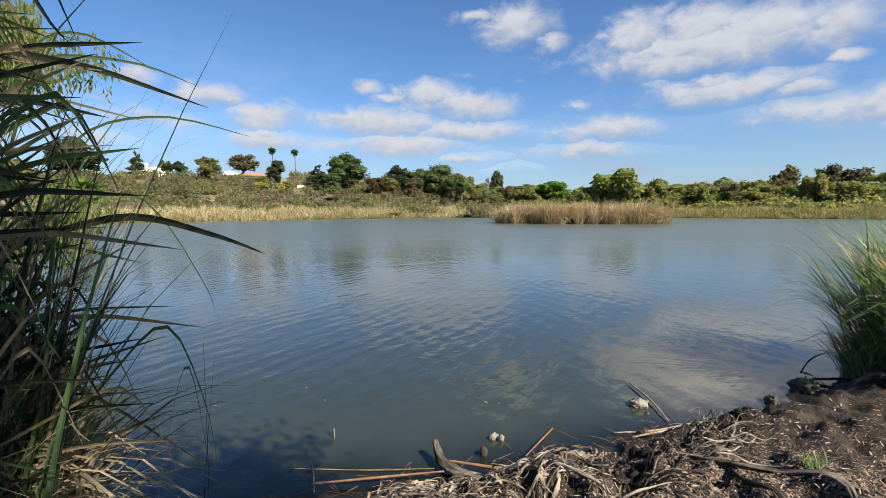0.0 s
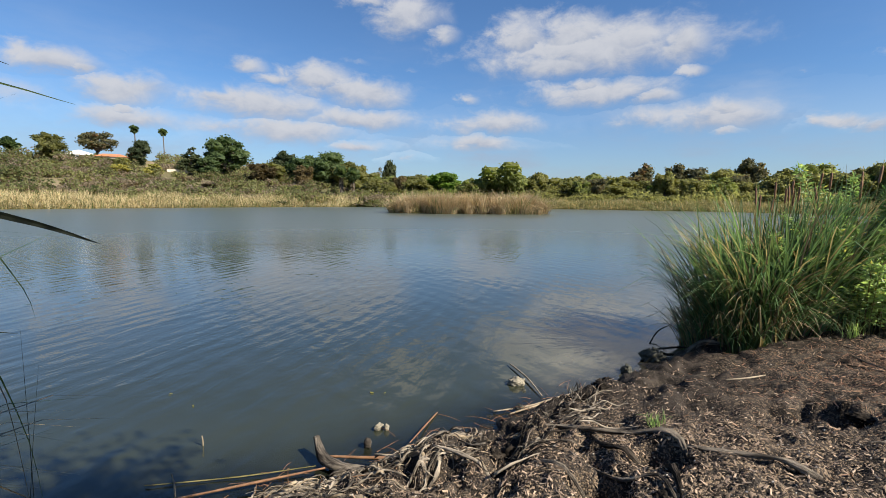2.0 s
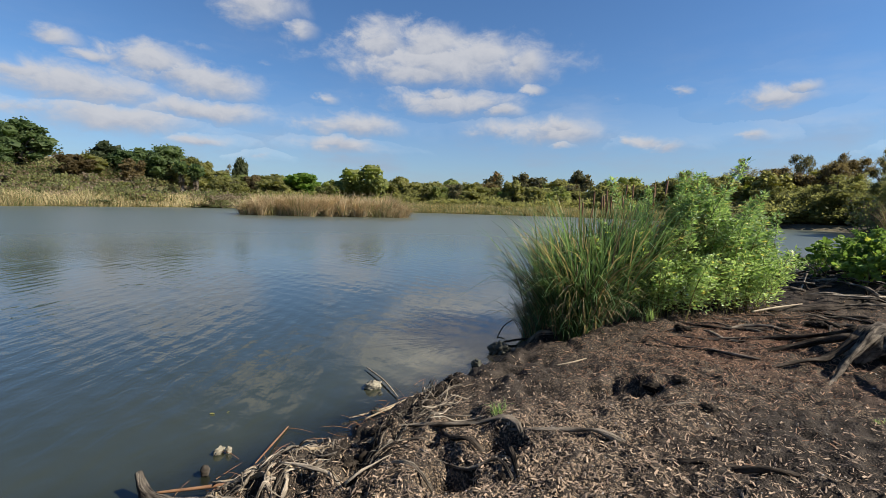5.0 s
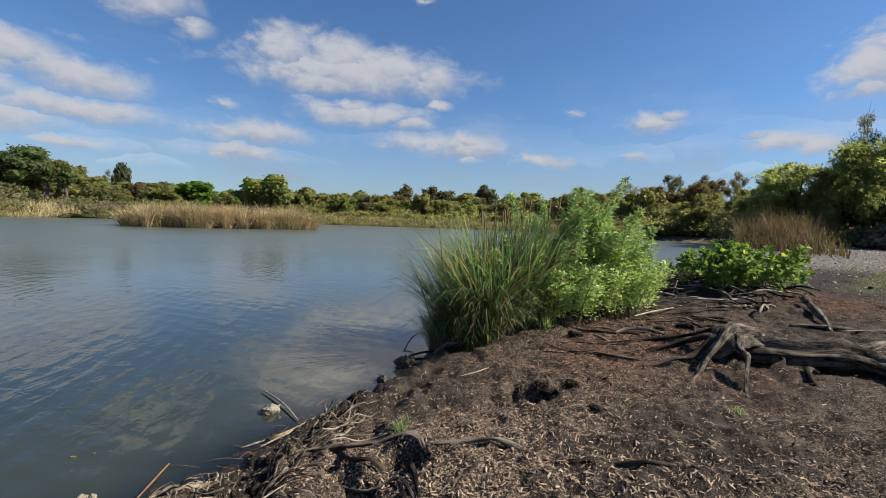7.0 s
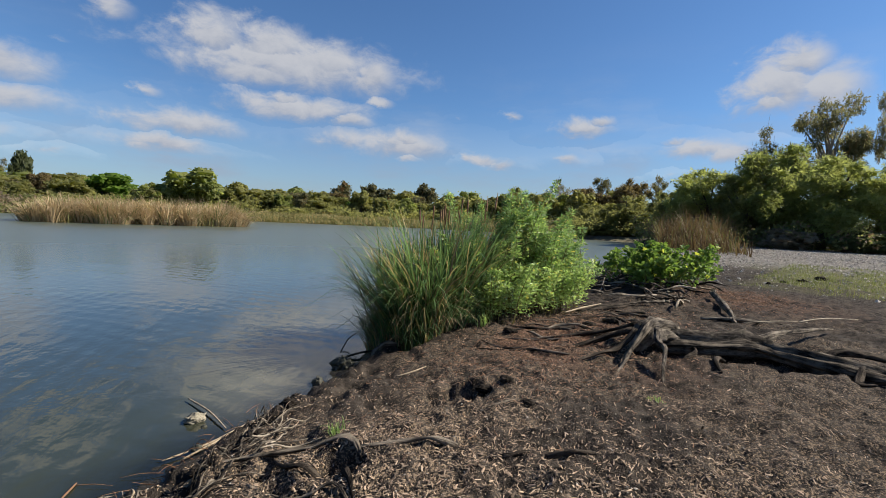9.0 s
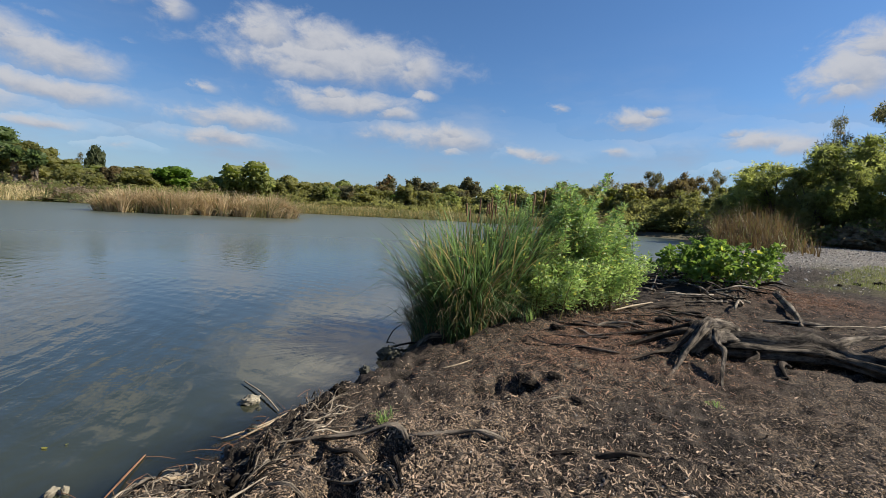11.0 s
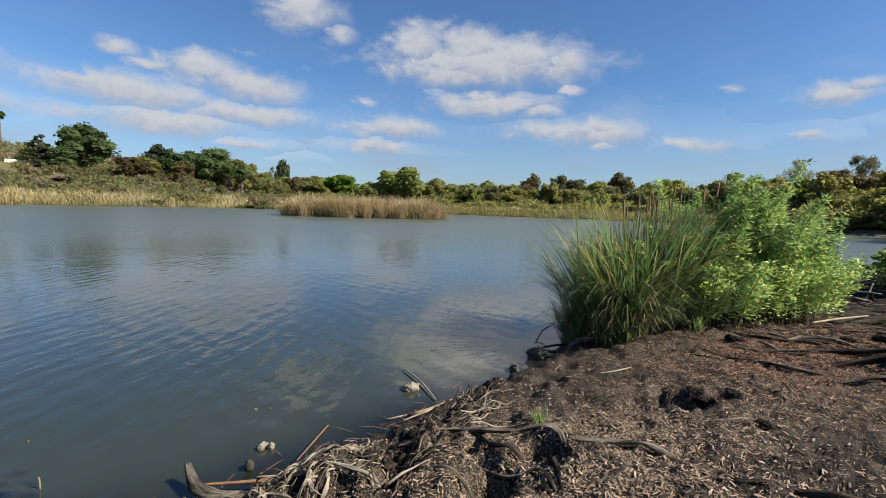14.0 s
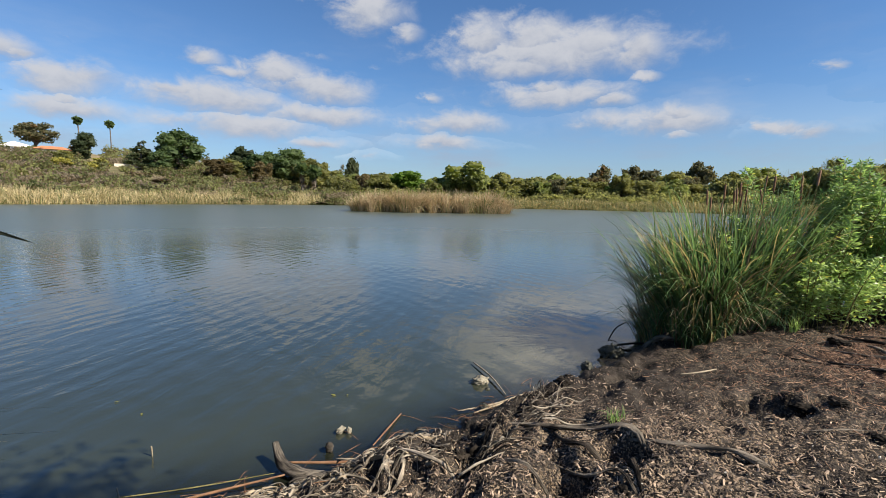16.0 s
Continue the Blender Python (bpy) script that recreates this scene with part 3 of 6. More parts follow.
def make_ground():
    angles = np.concatenate([np.arange(-58, 108, 0.28), np.arange(108, 302, 1.6)])
    radii = np.concatenate([np.geomspace(0.25, 1.4, 20)[:-1], np.geomspace(1.4, 12, 155), np.geomspace(12, 260, 75)[1:], np.geomspace(260, 4200, 14)[1:]])
    x, y, faces = polar_grid(angles, radii, (0.1, 0.0))
    m = len(angles)
    z = land(x, y)
    x, y, z = np.append(x, 0.1), np.append(y, 0.0), np.append(z, z[:m].mean())
    fan = np.array([(len(x) - 1, (j + 1) % m, j) for j in range(m)])
    mesh = fast_mesh("ground", np.stack([x, y, z], -1), [faces, fan], SOIL, True)
    d, r = shore_distance(x, y), np.hypot(x, y)
    az = np.degrees(np.arctan2(x, y))
    chips = ramp(fbm(x * 0.9, y * 0.9, 3, 61), -0.25, 0.2) * ramp(d, 0.35, 0.9) * ramp(14 - r, 0, 8)
    set_mask(mesh, "litter", np.clip(chips * (0.5 + 0.8 * ramp(3.4 - r, -1.0, 1.0)), 0, 1))
    set_mask(mesh, "needles", ramp(fbm(x * 1.1, y * 1.1, 3, 71), -0.22, 0.15) * np.exp(-((x - 5.8) ** 2 + (y - 2.5) ** 2) / 1.4 ** 2) + 0.9 * np.exp(-((x - 11.5) ** 2 + (y - 1.2) ** 2) / 1.4 ** 2))
    set_mask(mesh, "wet", ramp(-d, -0.40, -0.05) * ramp(30 - r, 0, 10))
    set_mask(mesh, "gravel", ramp(r + 4 * fbm(x * 0.2, y * 0.2, 3, 81), 19, 26) * ramp(60 - r, -40, 0) * ramp(d, 0.5, 3))
    set_mask(mesh, "grass", ramp(x + 3 * fbm(x * 0.4, y * 0.4, 3, 91), 13.5, 16) * ramp(26 - x, 0, 4) * ramp(2.5 - y + 2 * fbm(x * 0.4, y * 0.4, 3, 93), 0, 1.5) * 0.9)
    set_mask(mesh, "hill", ramp(r, 62, 80) * ramp(d, 0, 2))
    set_mask(mesh, "bed", ramp(-d, 0.05, 0.5))
    tagged(new("ground", mesh), "dark bare soil bank littered with wood chips, rising to dry scrub hills", "ground", kind="structure")


def make_water():
    angles = np.concatenate([np.arange(-60, 100, 0.5), np.arange(100, 300, 5.0)])
    radii = np.concatenate([np.geomspace(1.6, 12, 90), np.geomspace(12, 130, 60)[1:]])
    x, y, faces = polar_grid(angles, radii, (0.1, 0.0))
    d = shore_distance(x, y)
    keep = (d[faces] < 1.2 + 0.06 * np.hypot(x, y)[faces]).all(1)
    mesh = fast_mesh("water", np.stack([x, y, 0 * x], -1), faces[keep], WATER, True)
    set_mask(mesh, "depth", np.clip(-land(x, y), 0, 3))
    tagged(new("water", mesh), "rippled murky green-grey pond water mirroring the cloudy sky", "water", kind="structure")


make_ground()
make_water()


# ---- shapes that grow ----
rng = np.random.default_rng(7)


def tube(points, radii, sides=8, gnarl=0.15, seed=1, capped=True, fluted=0.0, grained=False, steps=0):
    """A round, slightly gnarled limb along points (verts, faces)."""
    p = np.asarray(points, float)
    n = len(p)
    # smooth the line
    steps = steps or max(2, int(18 / n))
    t = np.linspace(0, n - 1, (n - 1) * steps + 1)
    i = np.clip(t.astype(int), 0, n - 2)
    f = (t - i)[:, None]
    p0, p1, p2, p3 = p[np.clip(i - 1, 0, n - 1)], p[i], p[i + 1], p[np.clip(i + 2, 0, n - 1)]
    line = 0.5 * (2 * p1 + (p2 - p0) * f + (2 * p0 - 5 * p1 + 4 * p2 - p3) * f * f + (3 * p1 - p0 - 3 * p2 + p3) * f ** 3)
    rad = np.interp(t, np.arange(n), np.broadcast_to(np.asarray(radii, float), (n,)))
    local = np.random.default_rng(seed)
    m = len(line)
    if fluted:
        knots = max(4, m // 3)
        jog = np.stack([np.interp(np.linspace(0, knots - 1, m), np.arange(knots), local.normal(size=knots)) for _ in range(3)], -1)
        line = line + jog * (rad * fluted * 1.1)[:, None] * np.sin(np.linspace(0, math.pi, m))[:, None]
        rad = rad * (1 + fluted * 0.6 * np.interp(np.linspace(0, knots - 1, m), np.arange(knots), local.normal(size=knots)).clip(-1.2, 1.6))
    ahead = np.gradient(line, axis=0)
    ahead /= np.linalg.norm(ahead, axis=1, keepdims=True) + 1e-9
    side = np.cross(ahead, (0.13, 0.21, 0.97))
    side /= np.linalg.norm(side, axis=1, keepdims=True) + 1e-9
    up = np.cross(side, ahead)
    a = np.linspace(0, 2 * math.pi, sides, endpoint=False)
    lump = 1 + gnarl * (local.random((m, sides)) - 0.5) + gnarl * 0.8 * np.sin(2 * a[None, :] + local.random() * 6 + 0.4 * np.arange(m)[:, None])
    if fluted:
        run = np.linspace(0, 1, m)[:, None]
        for k in (3, 5, 8):
            lump = lump + fluted * (0.5 if k == 8 else 1) * np.sin(k * a[None, :] + local.random() * 6 + run * local.uniform(-4, 4))
        lump = lump + fluted * np.interp(np.linspace(0, 9, m), np.arange(10), local.normal(size=10))[:, None]
    ring = line[:, None] + (side[:, None] * np.cos(a)[None, :, None] + up[:, None] * np.sin(a)[None, :, None]) * (rad[:, None] * lump)[:, :, None]
    v = ring.reshape(-1, 3)
    i, j = np.meshgrid(np.arange(m - 1), np.arange(sides), indexing="ij")
    k = (j + 1) % sides
    f4 = np.stack([i * sides + j, i * sides + k, (i + 1) * sides + k, (i + 1) * sides + j], -1).reshape(-1, 4)
    if not capped:
        return v, [f4]
    v = np.concatenate([v, line[:1], line[-1:]])
    gone = np.concatenate([[0], np.cumsum(np.linalg.norm(np.diff(line, axis=0), axis=1))])
    fibre = np.stack([np.cos(a)[None, :] * rad[:, None], np.sin(a)[None, :] * rad[:, None], np.repeat(gone[:, None] * 0.14 + seed, sides, 1)], -1).reshape(-1, 3)
    fibre = np.concatenate([fibre, fibre[:1], fibre[-1:]])
    q = np.arange(sides)
    w = (q + 1) % sides
    ends = np.concatenate([np.stack([np.full(sides, len(v) - 2), w, q], -1), np.stack([np.full(sides, len(v) - 1), (m - 1) * sides + q, (m - 1) * sides + w], -1)])
    return (v, [f4, ends], fibre) if grained else (v, [f4, ends])


def set_grain(mesh, fibre):
    layer = mesh.attributes.new("grain", "FLOAT_VECTOR", "POINT")
    layer.data.foreach_set("vector", np.asarray(fibre, np.float32).ravel())
    return mesh


def frames(axis, roll):
    """Rotations that carry +y to each axis, with a roll round it."""
    axis = axis / (np.linalg.norm(axis, axis=1, keepdims=True) + 1e-9)
    ref = np.where(np.abs(axis[:, 2:3]) > 0.95, np.array([[1.0, 0, 0]]), np.array([[0, 0, 1.0]]))
    s = np.cross(axis, ref)
    s /= np.linalg.norm(s, axis=1, keepdims=True) + 1e-9
    u = np.cross(s, axis)
    c, n = np.cos(roll)[:, None], np.sin(roll)[:, None]
    return np.stack([c * s + n * u, axis, -n * s + c * u], -1)


def scatter(template, faces, turns, places, sizes):
    """Many copies of a small shape, as one (verts, faces)."""
    sizes = np.asarray(sizes, float)
    sizes = sizes[:, None] if sizes.ndim == 1 else sizes
    v = np.einsum("nij,nkj->nki", turns, template[None] * sizes[:, None, :] * np.ones(3)) + places[:, None]
    k = len(template)
    base = (np.arange(len(places)) * k)[:, None, None]
    fs = faces if isinstance(faces, list) else [faces]
    return v.reshape(-1, 3), [(np.asarray(f)[None] + base).reshape(-1, np.shape(f)[1]) for f in fs]


def ball(subdivisions):
    bm = bmesh.new()
    bmesh.ops.create_icosphere(bm, subdivisions=subdivisions, radius=1.0)
    v, f = np.array([q.co[:] for q in bm.verts]), np.array([[q.index for q in face.verts] for face in bm.faces])
    bm.free()
    return v, f


CLUMP, CLUMP_FACES = ball(2)


def clumps(blobs, local, size=0.8, rough=0.3):
    """Dense ragged leaf masses inside a crown."""
    b = np.asarray(blobs, float)
    n, k = len(b), len(CLUMP)
    v = CLUMP[None] * (1 + rough * local.normal(size=(n, k, 1))) * np.stack([b[:, 3], b[:, 3], b[:, 4]], -1)[:, None] * size + b[:, None, :3]
    return v.reshape(-1, 3), (CLUMP_FACES[None] + (np.arange(n) * k)[:, None, None]).reshape(-1, 3)


LEAF4 = np.array([(0, 0, 0), (0.16, 0.42, 0.05), (0, 0.5, 0), (-0.16, 0.42, 0.05), (0, 1, -0.12)])
LEAF4_FACES = np.array([(0, 1, 2), (0, 2, 3), (1, 4, 2), (2, 4, 3)])
TUFT = np.array([(0, -0.5, 0), (0.42, -0.1, 0.12), (0.3, 0.45, -0.05), (-0.2, 0.5, 0.1), (-0.45, 0.0, -0.08)])
TUFT_FACES = np.array([(0, 1, 2), (0, 2, 3), (0, 3, 4)])


# a loose spray of five narrow leaves
SPRAY = np.array([q for a in (-1.1, -0.5, 0.0, 0.6, 1.2) for q in (
    (math.sin(a) * 0.12, math.cos(a) * 0.12 - 0.3, 0.1 * a),
    (math.sin(a + 0.24) * 0.5, math.cos(a + 0.24) * 0.5 - 0.3, 0.12 * math.cos(5 * a)),
    (math.sin(a - 0.05) * 0.95, math.cos(a - 0.05) * 0.95 - 0.3, -0.10 + 0.1 * math.sin(7 * a)))])
SPRAY_FACES = np.array([(3 * k, 3 * k + 1, 3 * k + 2) for k in range(5)])


def unit(local, n):
    v = local.normal(size=(n, 3))
    return v / np.linalg.norm(v, axis=1, keepdims=True)


def crown(blobs, count, size, local, droop=0.0, fill=0.35, spray=False):
    """Leaf tufts over and inside a heap of soft blobs: (x, y, z, rx, rz)."""
    blobs = np.asarray(blobs, float)
    weight = blobs[:, 3] ** 1.6
    pick = local.choice(len(blobs), count, p=weight / weight.sum())
    b = blobs[pick]
    d = unit(local, count)
    r = 1 - fill * local.random(count) ** 1.5 + 0.16 * local.normal(size=count)
    spots = b[:, :3] + d * np.stack([b[:, 3], b[:, 3], b[:, 4]], -1) * r[:, None]
    spots[:, 2] -= droop * local.random(count) * b[:, 4]
    axis = d + 0.9 * unit(local, count) + np.array([0, 0, -0.3 - droop])
    s = size * (0.55 + 0.9 * local.random(count))
    shape, shape_faces = (SPRAY, SPRAY_FACES) if spray else (TUFT, TUFT_FACES)
    return scatter(shape, shape_faces, frames(axis, local.random(count) * 6.28), spots, s)


def limbs(blobs, fork, base_r, local, sides=4):
    pieces = []
    for x, y, z, rx, rz in blobs:
        mid = (x * 0.35 + local.normal() * 0.02, y * 0.35 + local.normal() * 0.02, fork + (z - fork) * 0.55)
        pieces.append(tube([(0, 0, fork * 0.8), mid, (x, y, z)], [base_r * 0.6, base_r * 0.33, base_r * 0.1], sides, 0.2, int(local.integers(1e6)), False, steps=1))
    return pieces


TREE_STYLES = {
    # blobs, spread, crown centre, half height, blob size, leaves, leaf size, fork, droop
    "oak": (26, 0.34, 0.46, 0.40, 0.14, 1900, 0.047, 0.18, 0.15),
    "pine": (30, 0.31, 0.50, 0.38, 0.15, 2600, 0.040, 0.2, 0.0),
    "euc": (24, 0.33, 0.54, 0.38, 0.12, 1800, 0.040, 0.30, 0.3),
    "willow": (22, 0.34, 0.50, 0.36, 0.14, 2200, 0.042, 0.16, 0.8),
    "finewillow": (44, 0.38, 0.48, 0.42, 0.11, 5600, 0.039, 0.20, 0.9),
    "fineeuc": (26, 0.34, 0.62, 0.34, 0.075, 2600, 0.034, 0.36, 0.4),
    "bare": (16, 0.28, 0.62, 0.32, 0.09, 1300, 0.030, 0.30, 0.1),
    "shrub": (11, 0.34, 0.36, 0.26, 0.21, 900, 0.10, 0.05, 0.15),
}


def tree_meshes(style, seed, leaves, bark):
    """Trunk and crown of a tree one metre tall, to be scaled."""
    local = np.random.default_rng(seed)
    if style == "conifer":
        blobs = []
        for i in range(9):
            z = 0.16 + 0.80 * i / 9
            w = 0.21 * (1 - i / 9.5) + 0.03
            for k in range(4 if i < 6 else 2):
                a = local.random() * 6.28
                blobs.append((math.cos(a) * w, math.sin(a) * w, z + 0.03 * local.normal(), w * 0.75, 0.055))
        pieces = [tube([(0, 0, -0.03), (0.01, 0, 0.4), (0, 0.005, 0.95)], [0.028, 0.018, 0.004], 7, 0.15, seed)]
        pieces += [tube([(0, 0, b[2] - 0.03), (b[0], b[1], b[2])], [0.008, 0.003], 5, 0.1, seed + i) for i, b in enumerate(blobs[::2])]
        v, f = join([crown(blobs, 2000, 0.050, local, 0.1, 0.6), clumps(blobs, local, 0.62)])
    else:
        n, spread, mid, half, size, count, leaf, fork, droop = TREE_STYLES[style]
        blobs = []
        while len(blobs) < n:
            p = local.uniform(-1, 1, 3)
            if np.linalg.norm(p) < 1:
                s = size * local.uniform(0.65, 1.3)
                blobs.append((p[0] * spread, p[1] * spread, mid + p[2] * half, s, s * local.uniform(0.6, 0.95)))
        thick = 0.030 if style != "shrub" else 0.014
        pieces = [tube([(0, 0, -0.04), (local.normal() * 0.015, local.normal() * 0.015, fork * 0.6), (0, 0, fork)], [thick * 1.35, thick, thick * 0.8], 8, 0.2, seed)]
        pieces += limbs(blobs, fork, thick, local)
        if style == "bare":
            for b in list(blobs) * 2:
                a = unit(local, 1)[0] * 0.13
                pieces.append(tube([b[:3], (b[0] + a[0], b[1] + a[1], b[2] + abs(a[2]))], [0.0022, 0.0008], 4, 0.1, seed))
        v, f = crown(blobs, count, leaf, local, droop, 0.45, style in ("finewillow", "fineeuc", "bare"))
        if style in ("oak", "pine", "euc", "willow", "shrub", "finewillow"):
            v, f = join([(v, f), clumps(blobs, local, {"euc": 0.55, "finewillow": 0.45}.get(style, 0.74))])
    return fast_mesh("trunk", *join(pieces), bark, True), fast_mesh("crown", v, f, leaves)


STOCK = {}


def grow(kind, style, leaves, bark, seed, label, category, group=""):
    """A tree of that kind to copy from; the first one is placed, the rest are copies."""
    STOCK[kind] = [(tree_meshes(style, seed + 31 * i, leaves, bark), label, category, group) for i in range(3)]


def plant(kind, x, y, tall, wide, turn=0.0, variant=0, name="tree", label="", base=None):
    """Stands a tree on the ground: tall and wide in metres."""
    (trunk, crown_mesh), usual, category, group = STOCK[kind][variant % len(STOCK[kind])]
    z = height(x, y) if base is None else base
    m = Matrix.LocRotScale((x, y, z), Euler((0, 0, turn)), (wide / 0.85, wide / 0.85, tall))
    ob = thing(name, m, label or usual, category, group)
    part("trunk", trunk, ob)
    part("crown", crown_mesh, ob)
    return ob


def spot(az, dist):
    return dist * math.sin(radians(az)) + EYE.x, dist * math.cos(radians(az)) + EYE.y


def plant_seen(kind, az, top, dist, wide, **more):
    """By azimuth, elevation of the top, distance and width in degrees."""
    x, y = spot(az, dist)
    z = height(x, y)
    tall = max(1.0, EYE.z + dist * math.tan(radians(top)) - z)
    return plant(kind, x, y, tall * 1.08, dist * radians(wide) * 1.16, **more)


grow("pine", "pine", M_PINE, M_BARK, 11, "rounded dark green pine tree on the dry hillside", "tree")
grow("oak", "oak", M_OAK, M_BARK, 23, "olive green round-crowned tree beyond the pond", "tree")
grow("euc", "euc", M_EUC, M_BARK, 37, "grey-green eucalyptus tree with open crown", "tree")
grow("conifer", "conifer", M_CEDAR, M_BARK, 41, "dark pointed conifer on the hill", "tree")
grow("cedar", "pine", M_CEDAR, M_BARK, 43, "very dark dense evergreen tree", "tree")
grow("brown", "oak", M_BROWN, M_BARK, 47, "rusty brown tree with thinning leaves", "tree")
grow("bright", "oak", M_BRIGHT, M_BARK, 53, "bright green leafy tree behind the reeds", "tree")
grow("yellow", "oak", M_YELLOW, M_BARK, 59, "small yellowish tree on the slope", "tree")
grow("willow", "willow", M_WILLOW, M_BARK, 61, "yellow-green drooping willow tree at the water's edge", "tree")
grow("darkwillow", "willow", M_OAK, M_BARK, 67, "dark green willow overhanging the water", "tree")
grow("nearwillow", "finewillow", M_WILLOW, M_BARK, 63, "broad yellow-green willow beyond the bare ground", "tree")
grow("nearoak", "finewillow", M_OAK, M_BARK, 65, "dense olive green tree beyond the bare ground", "tree")
grow("neareuc", "fineeuc", M_EUC, M_PALEBARK, 69, "tall eucalyptus with an airy dark crown", "tree")
grow("nearbrown", "finewillow", M_BROWN, M_BARK, 77, "rusty brown tree behind the inlet", "tree")
grow("bare", "bare", M_EUC, M_PALEBARK, 71, "nearly bare grey tree with thin branches", "tree")
grow("scrub", "shrub", M_SCRUB, M_BARK, 73, "grey-green rounded scrub bush on the far bank", "bush", "scrub bushes on the far slopes")
grow("dryscrub", "shrub", M_DRYSCRUB, M_BARK, 79, "dry brown scrub bush on the hillside", "bush", "scrub bushes on the far slopes")
grow("greenscrub", "shrub", M_OAK, M_BARK, 83, "dense olive green bush on the far shore", "bush", "scrub bushes on the far slopes")

SEEN = [
    ("conifer", -33.6, 6.0, 165, 2.0), ("oak", -27.1, 6.0, 168, 2.5), ("euc", -23.4, 6.3, 165, 3.3), ("cedar", -19.9, 5.6, 158, 2.2),
    ("yellow", -21.7, 3.2, 138, 1.8), ("yellow", -18.9, 3.5, 138, 1.9), ("conifer", -15.3, 5.2, 150, 3.0), ("pine", -11.8, 6.6, 150, 4.4),
    ("pine", -13.6, 4.4, 146, 2.4), ("brown", -8.3, 4.0, 140, 3.2), ("cedar", -5.8, 5.0, 150, 2.8), ("pine", -2.9, 4.9, 150, 3.6),
    ("pine", -0.2, 5.5, 152, 4.2), ("brown", -3.6, 4.3, 142, 2.2), ("oak", 2.6, 4.2, 145, 2.8), ("cedar", 6.6, 4.4, 150, 1.7), ("bare", 5.2, 3.9, 148, 1.4),
    ("bright", 13.3, 3.5, 118, 4.7), ("oak", 9.6, 3.2, 122, 4.4), ("oak", 5.3, 2.6, 120, 4.0)] + [ ("willow", 21.7, 5.1, 112, 6.4), ("oak", 25.1, 3.5, 115, 3.4),
    ("euc", 36.6, 4.2, 150, 3.4), ("euc", 39.9, 4.0, 150, 3.2), ("euc", 41.9, 3.9, 152, 3.8), ("euc", 47.0, 4.5, 148, 3.2), ("oak", 44.4, 3.4, 140, 3.6), ("oak", 29.0, 3.0, 130, 3.6), ("cedar", 31.4, 2.8, 140, 1.6),
    ("nearoak", 58.7, 4.7, 120, 3.6), ("bare", 63.3, 5.4, 125, 3.6), ("nearbrown", 66.0, 4.6, 118, 4.4), ("neareuc", 68.2, 6.0, 122, 2.8), ("nearbrown", 71.6, 5.6, 105, 4.2),
    ("nearoak", 71.2, 3.9, 76, 5.2), ("nearoak", 67.0, 2.9, 82, 4.2), ("neareuc", 74.4, 5.8, 108, 2.6), ("nearwillow", 79.8, 6.9, 58, 8.0), ("nearoak", 77.2, 4.8, 60, 5.0), ("bare", 84.0, 10.5, 60, 6.0)] + [
    ("nearwillow", 85.2, 9.2, 56, 8.0), ("nearoak", 82.6, 6.6, 55, 5.5), ("neareuc", 89.2, 12.9, 66, 7.5), ("nearwillow", 89.2, 7.6, 54, 8.0), ("nearbrown", 82.9, 7.2, 66, 2.4), ("nearwillow", 94.5, 7.9, 54, 6.0),
    ("neareuc", 94.0, 13.0, 68, 4.5), ("nearoak", 75.5, 4.6, 66, 4.0), ("oak", 99.5, 9.0, 62, 6.0), ("cedar", -38.5, 6.6, 150, 4.6), ("bright", -39.0, 3.3, 110, 5.5),
    ("oak", -7.2, 4.2, 142, 3.0), ("pine", -4.4, 4.6, 146, 3.2), ("pine", -1.4, 4.9, 148, 3.4), ("oak", 1.4, 4.6, 146, 3.4), ("oak", 4.0, 3.4, 138, 3.4), ("oak", -44.0, 5.0, 120, 5.0), ("euc", -50.0, 6.0, 110, 5.0),
]
for i, (kind, az, top, dist, wide) in enumerate(SEEN):
    plant_seen(kind, az, top, dist, wide, turn=i * 1.37, variant=i)

# the belt of trees along the far right shore
for i in range(96):
    az = 4.5 + 66 * (i + 0.8 * rng.random()) / 96
    kind = ("oak", "oak", "willow", "oak", "brown", "euc", "darkwillow", "bright")[int(rng.choice(8, p=(0.2, 0.2, 0.12, 0.16, 0.08, 0.1, 0.12, 0.02)))]
    crest = 2.5 + 1.3 * ramp(np.array(az), 44, 62) + rng.normal() * 0.45
    plant_seen(kind, az, float(crest), 110 + 26 * rng.random(), 2.1 + 1.8 * rng.random(), turn=rng.random() * 6, variant=int(rng.integers(3)),
               name="bush" if kind == "greenscrub" else "tree")
# undergrowth on the left slope and along the shores
def scrub_mass(name, mat, count, az0, az1, near, far, tall, wide, label, seed, fine=310, leaf=0.40):
    """Crowded bushes that nobody could count, as one mass of leaf tufts."""
    local = np.random.default_rng(seed)
    az = local.uniform(az0, az1, count)
    d = near + (far - near) * local.random(count) ** 1.1
    x, y = EYE.x + d * np.sin(np.radians(az)), EYE.y + d * np.cos(np.radians(az))
    z = land(x, y)
    blobs = []
    for i in range(count):
        h, w = local.uniform(*tall), local.uniform(*wide)
        for k in range(5):
            o = local.normal(size=2) * w * 0.24
            r = w * local.uniform(0.20, 0.34)
            blobs.append((x[i] + o[0], y[i] + o[1], z[i] + h * local.uniform(0.25, 0.62), r, h * local.uniform(0.28, 0.42)))
    v, f = crown(blobs, count * fine, leaf, local, 0.1, 0.22)
    tagged(new(name, fast_mesh(name, v, f, mat)), label, "scrub", kind="stuff")


scrub_mass("hillside_scrub", M_SCRUB, 430, -52, 9, 99, 172, (1.2, 3.6), (2.5, 5.5), "grey-green scrub crowding the far hillside", 101, 230, 0.42)
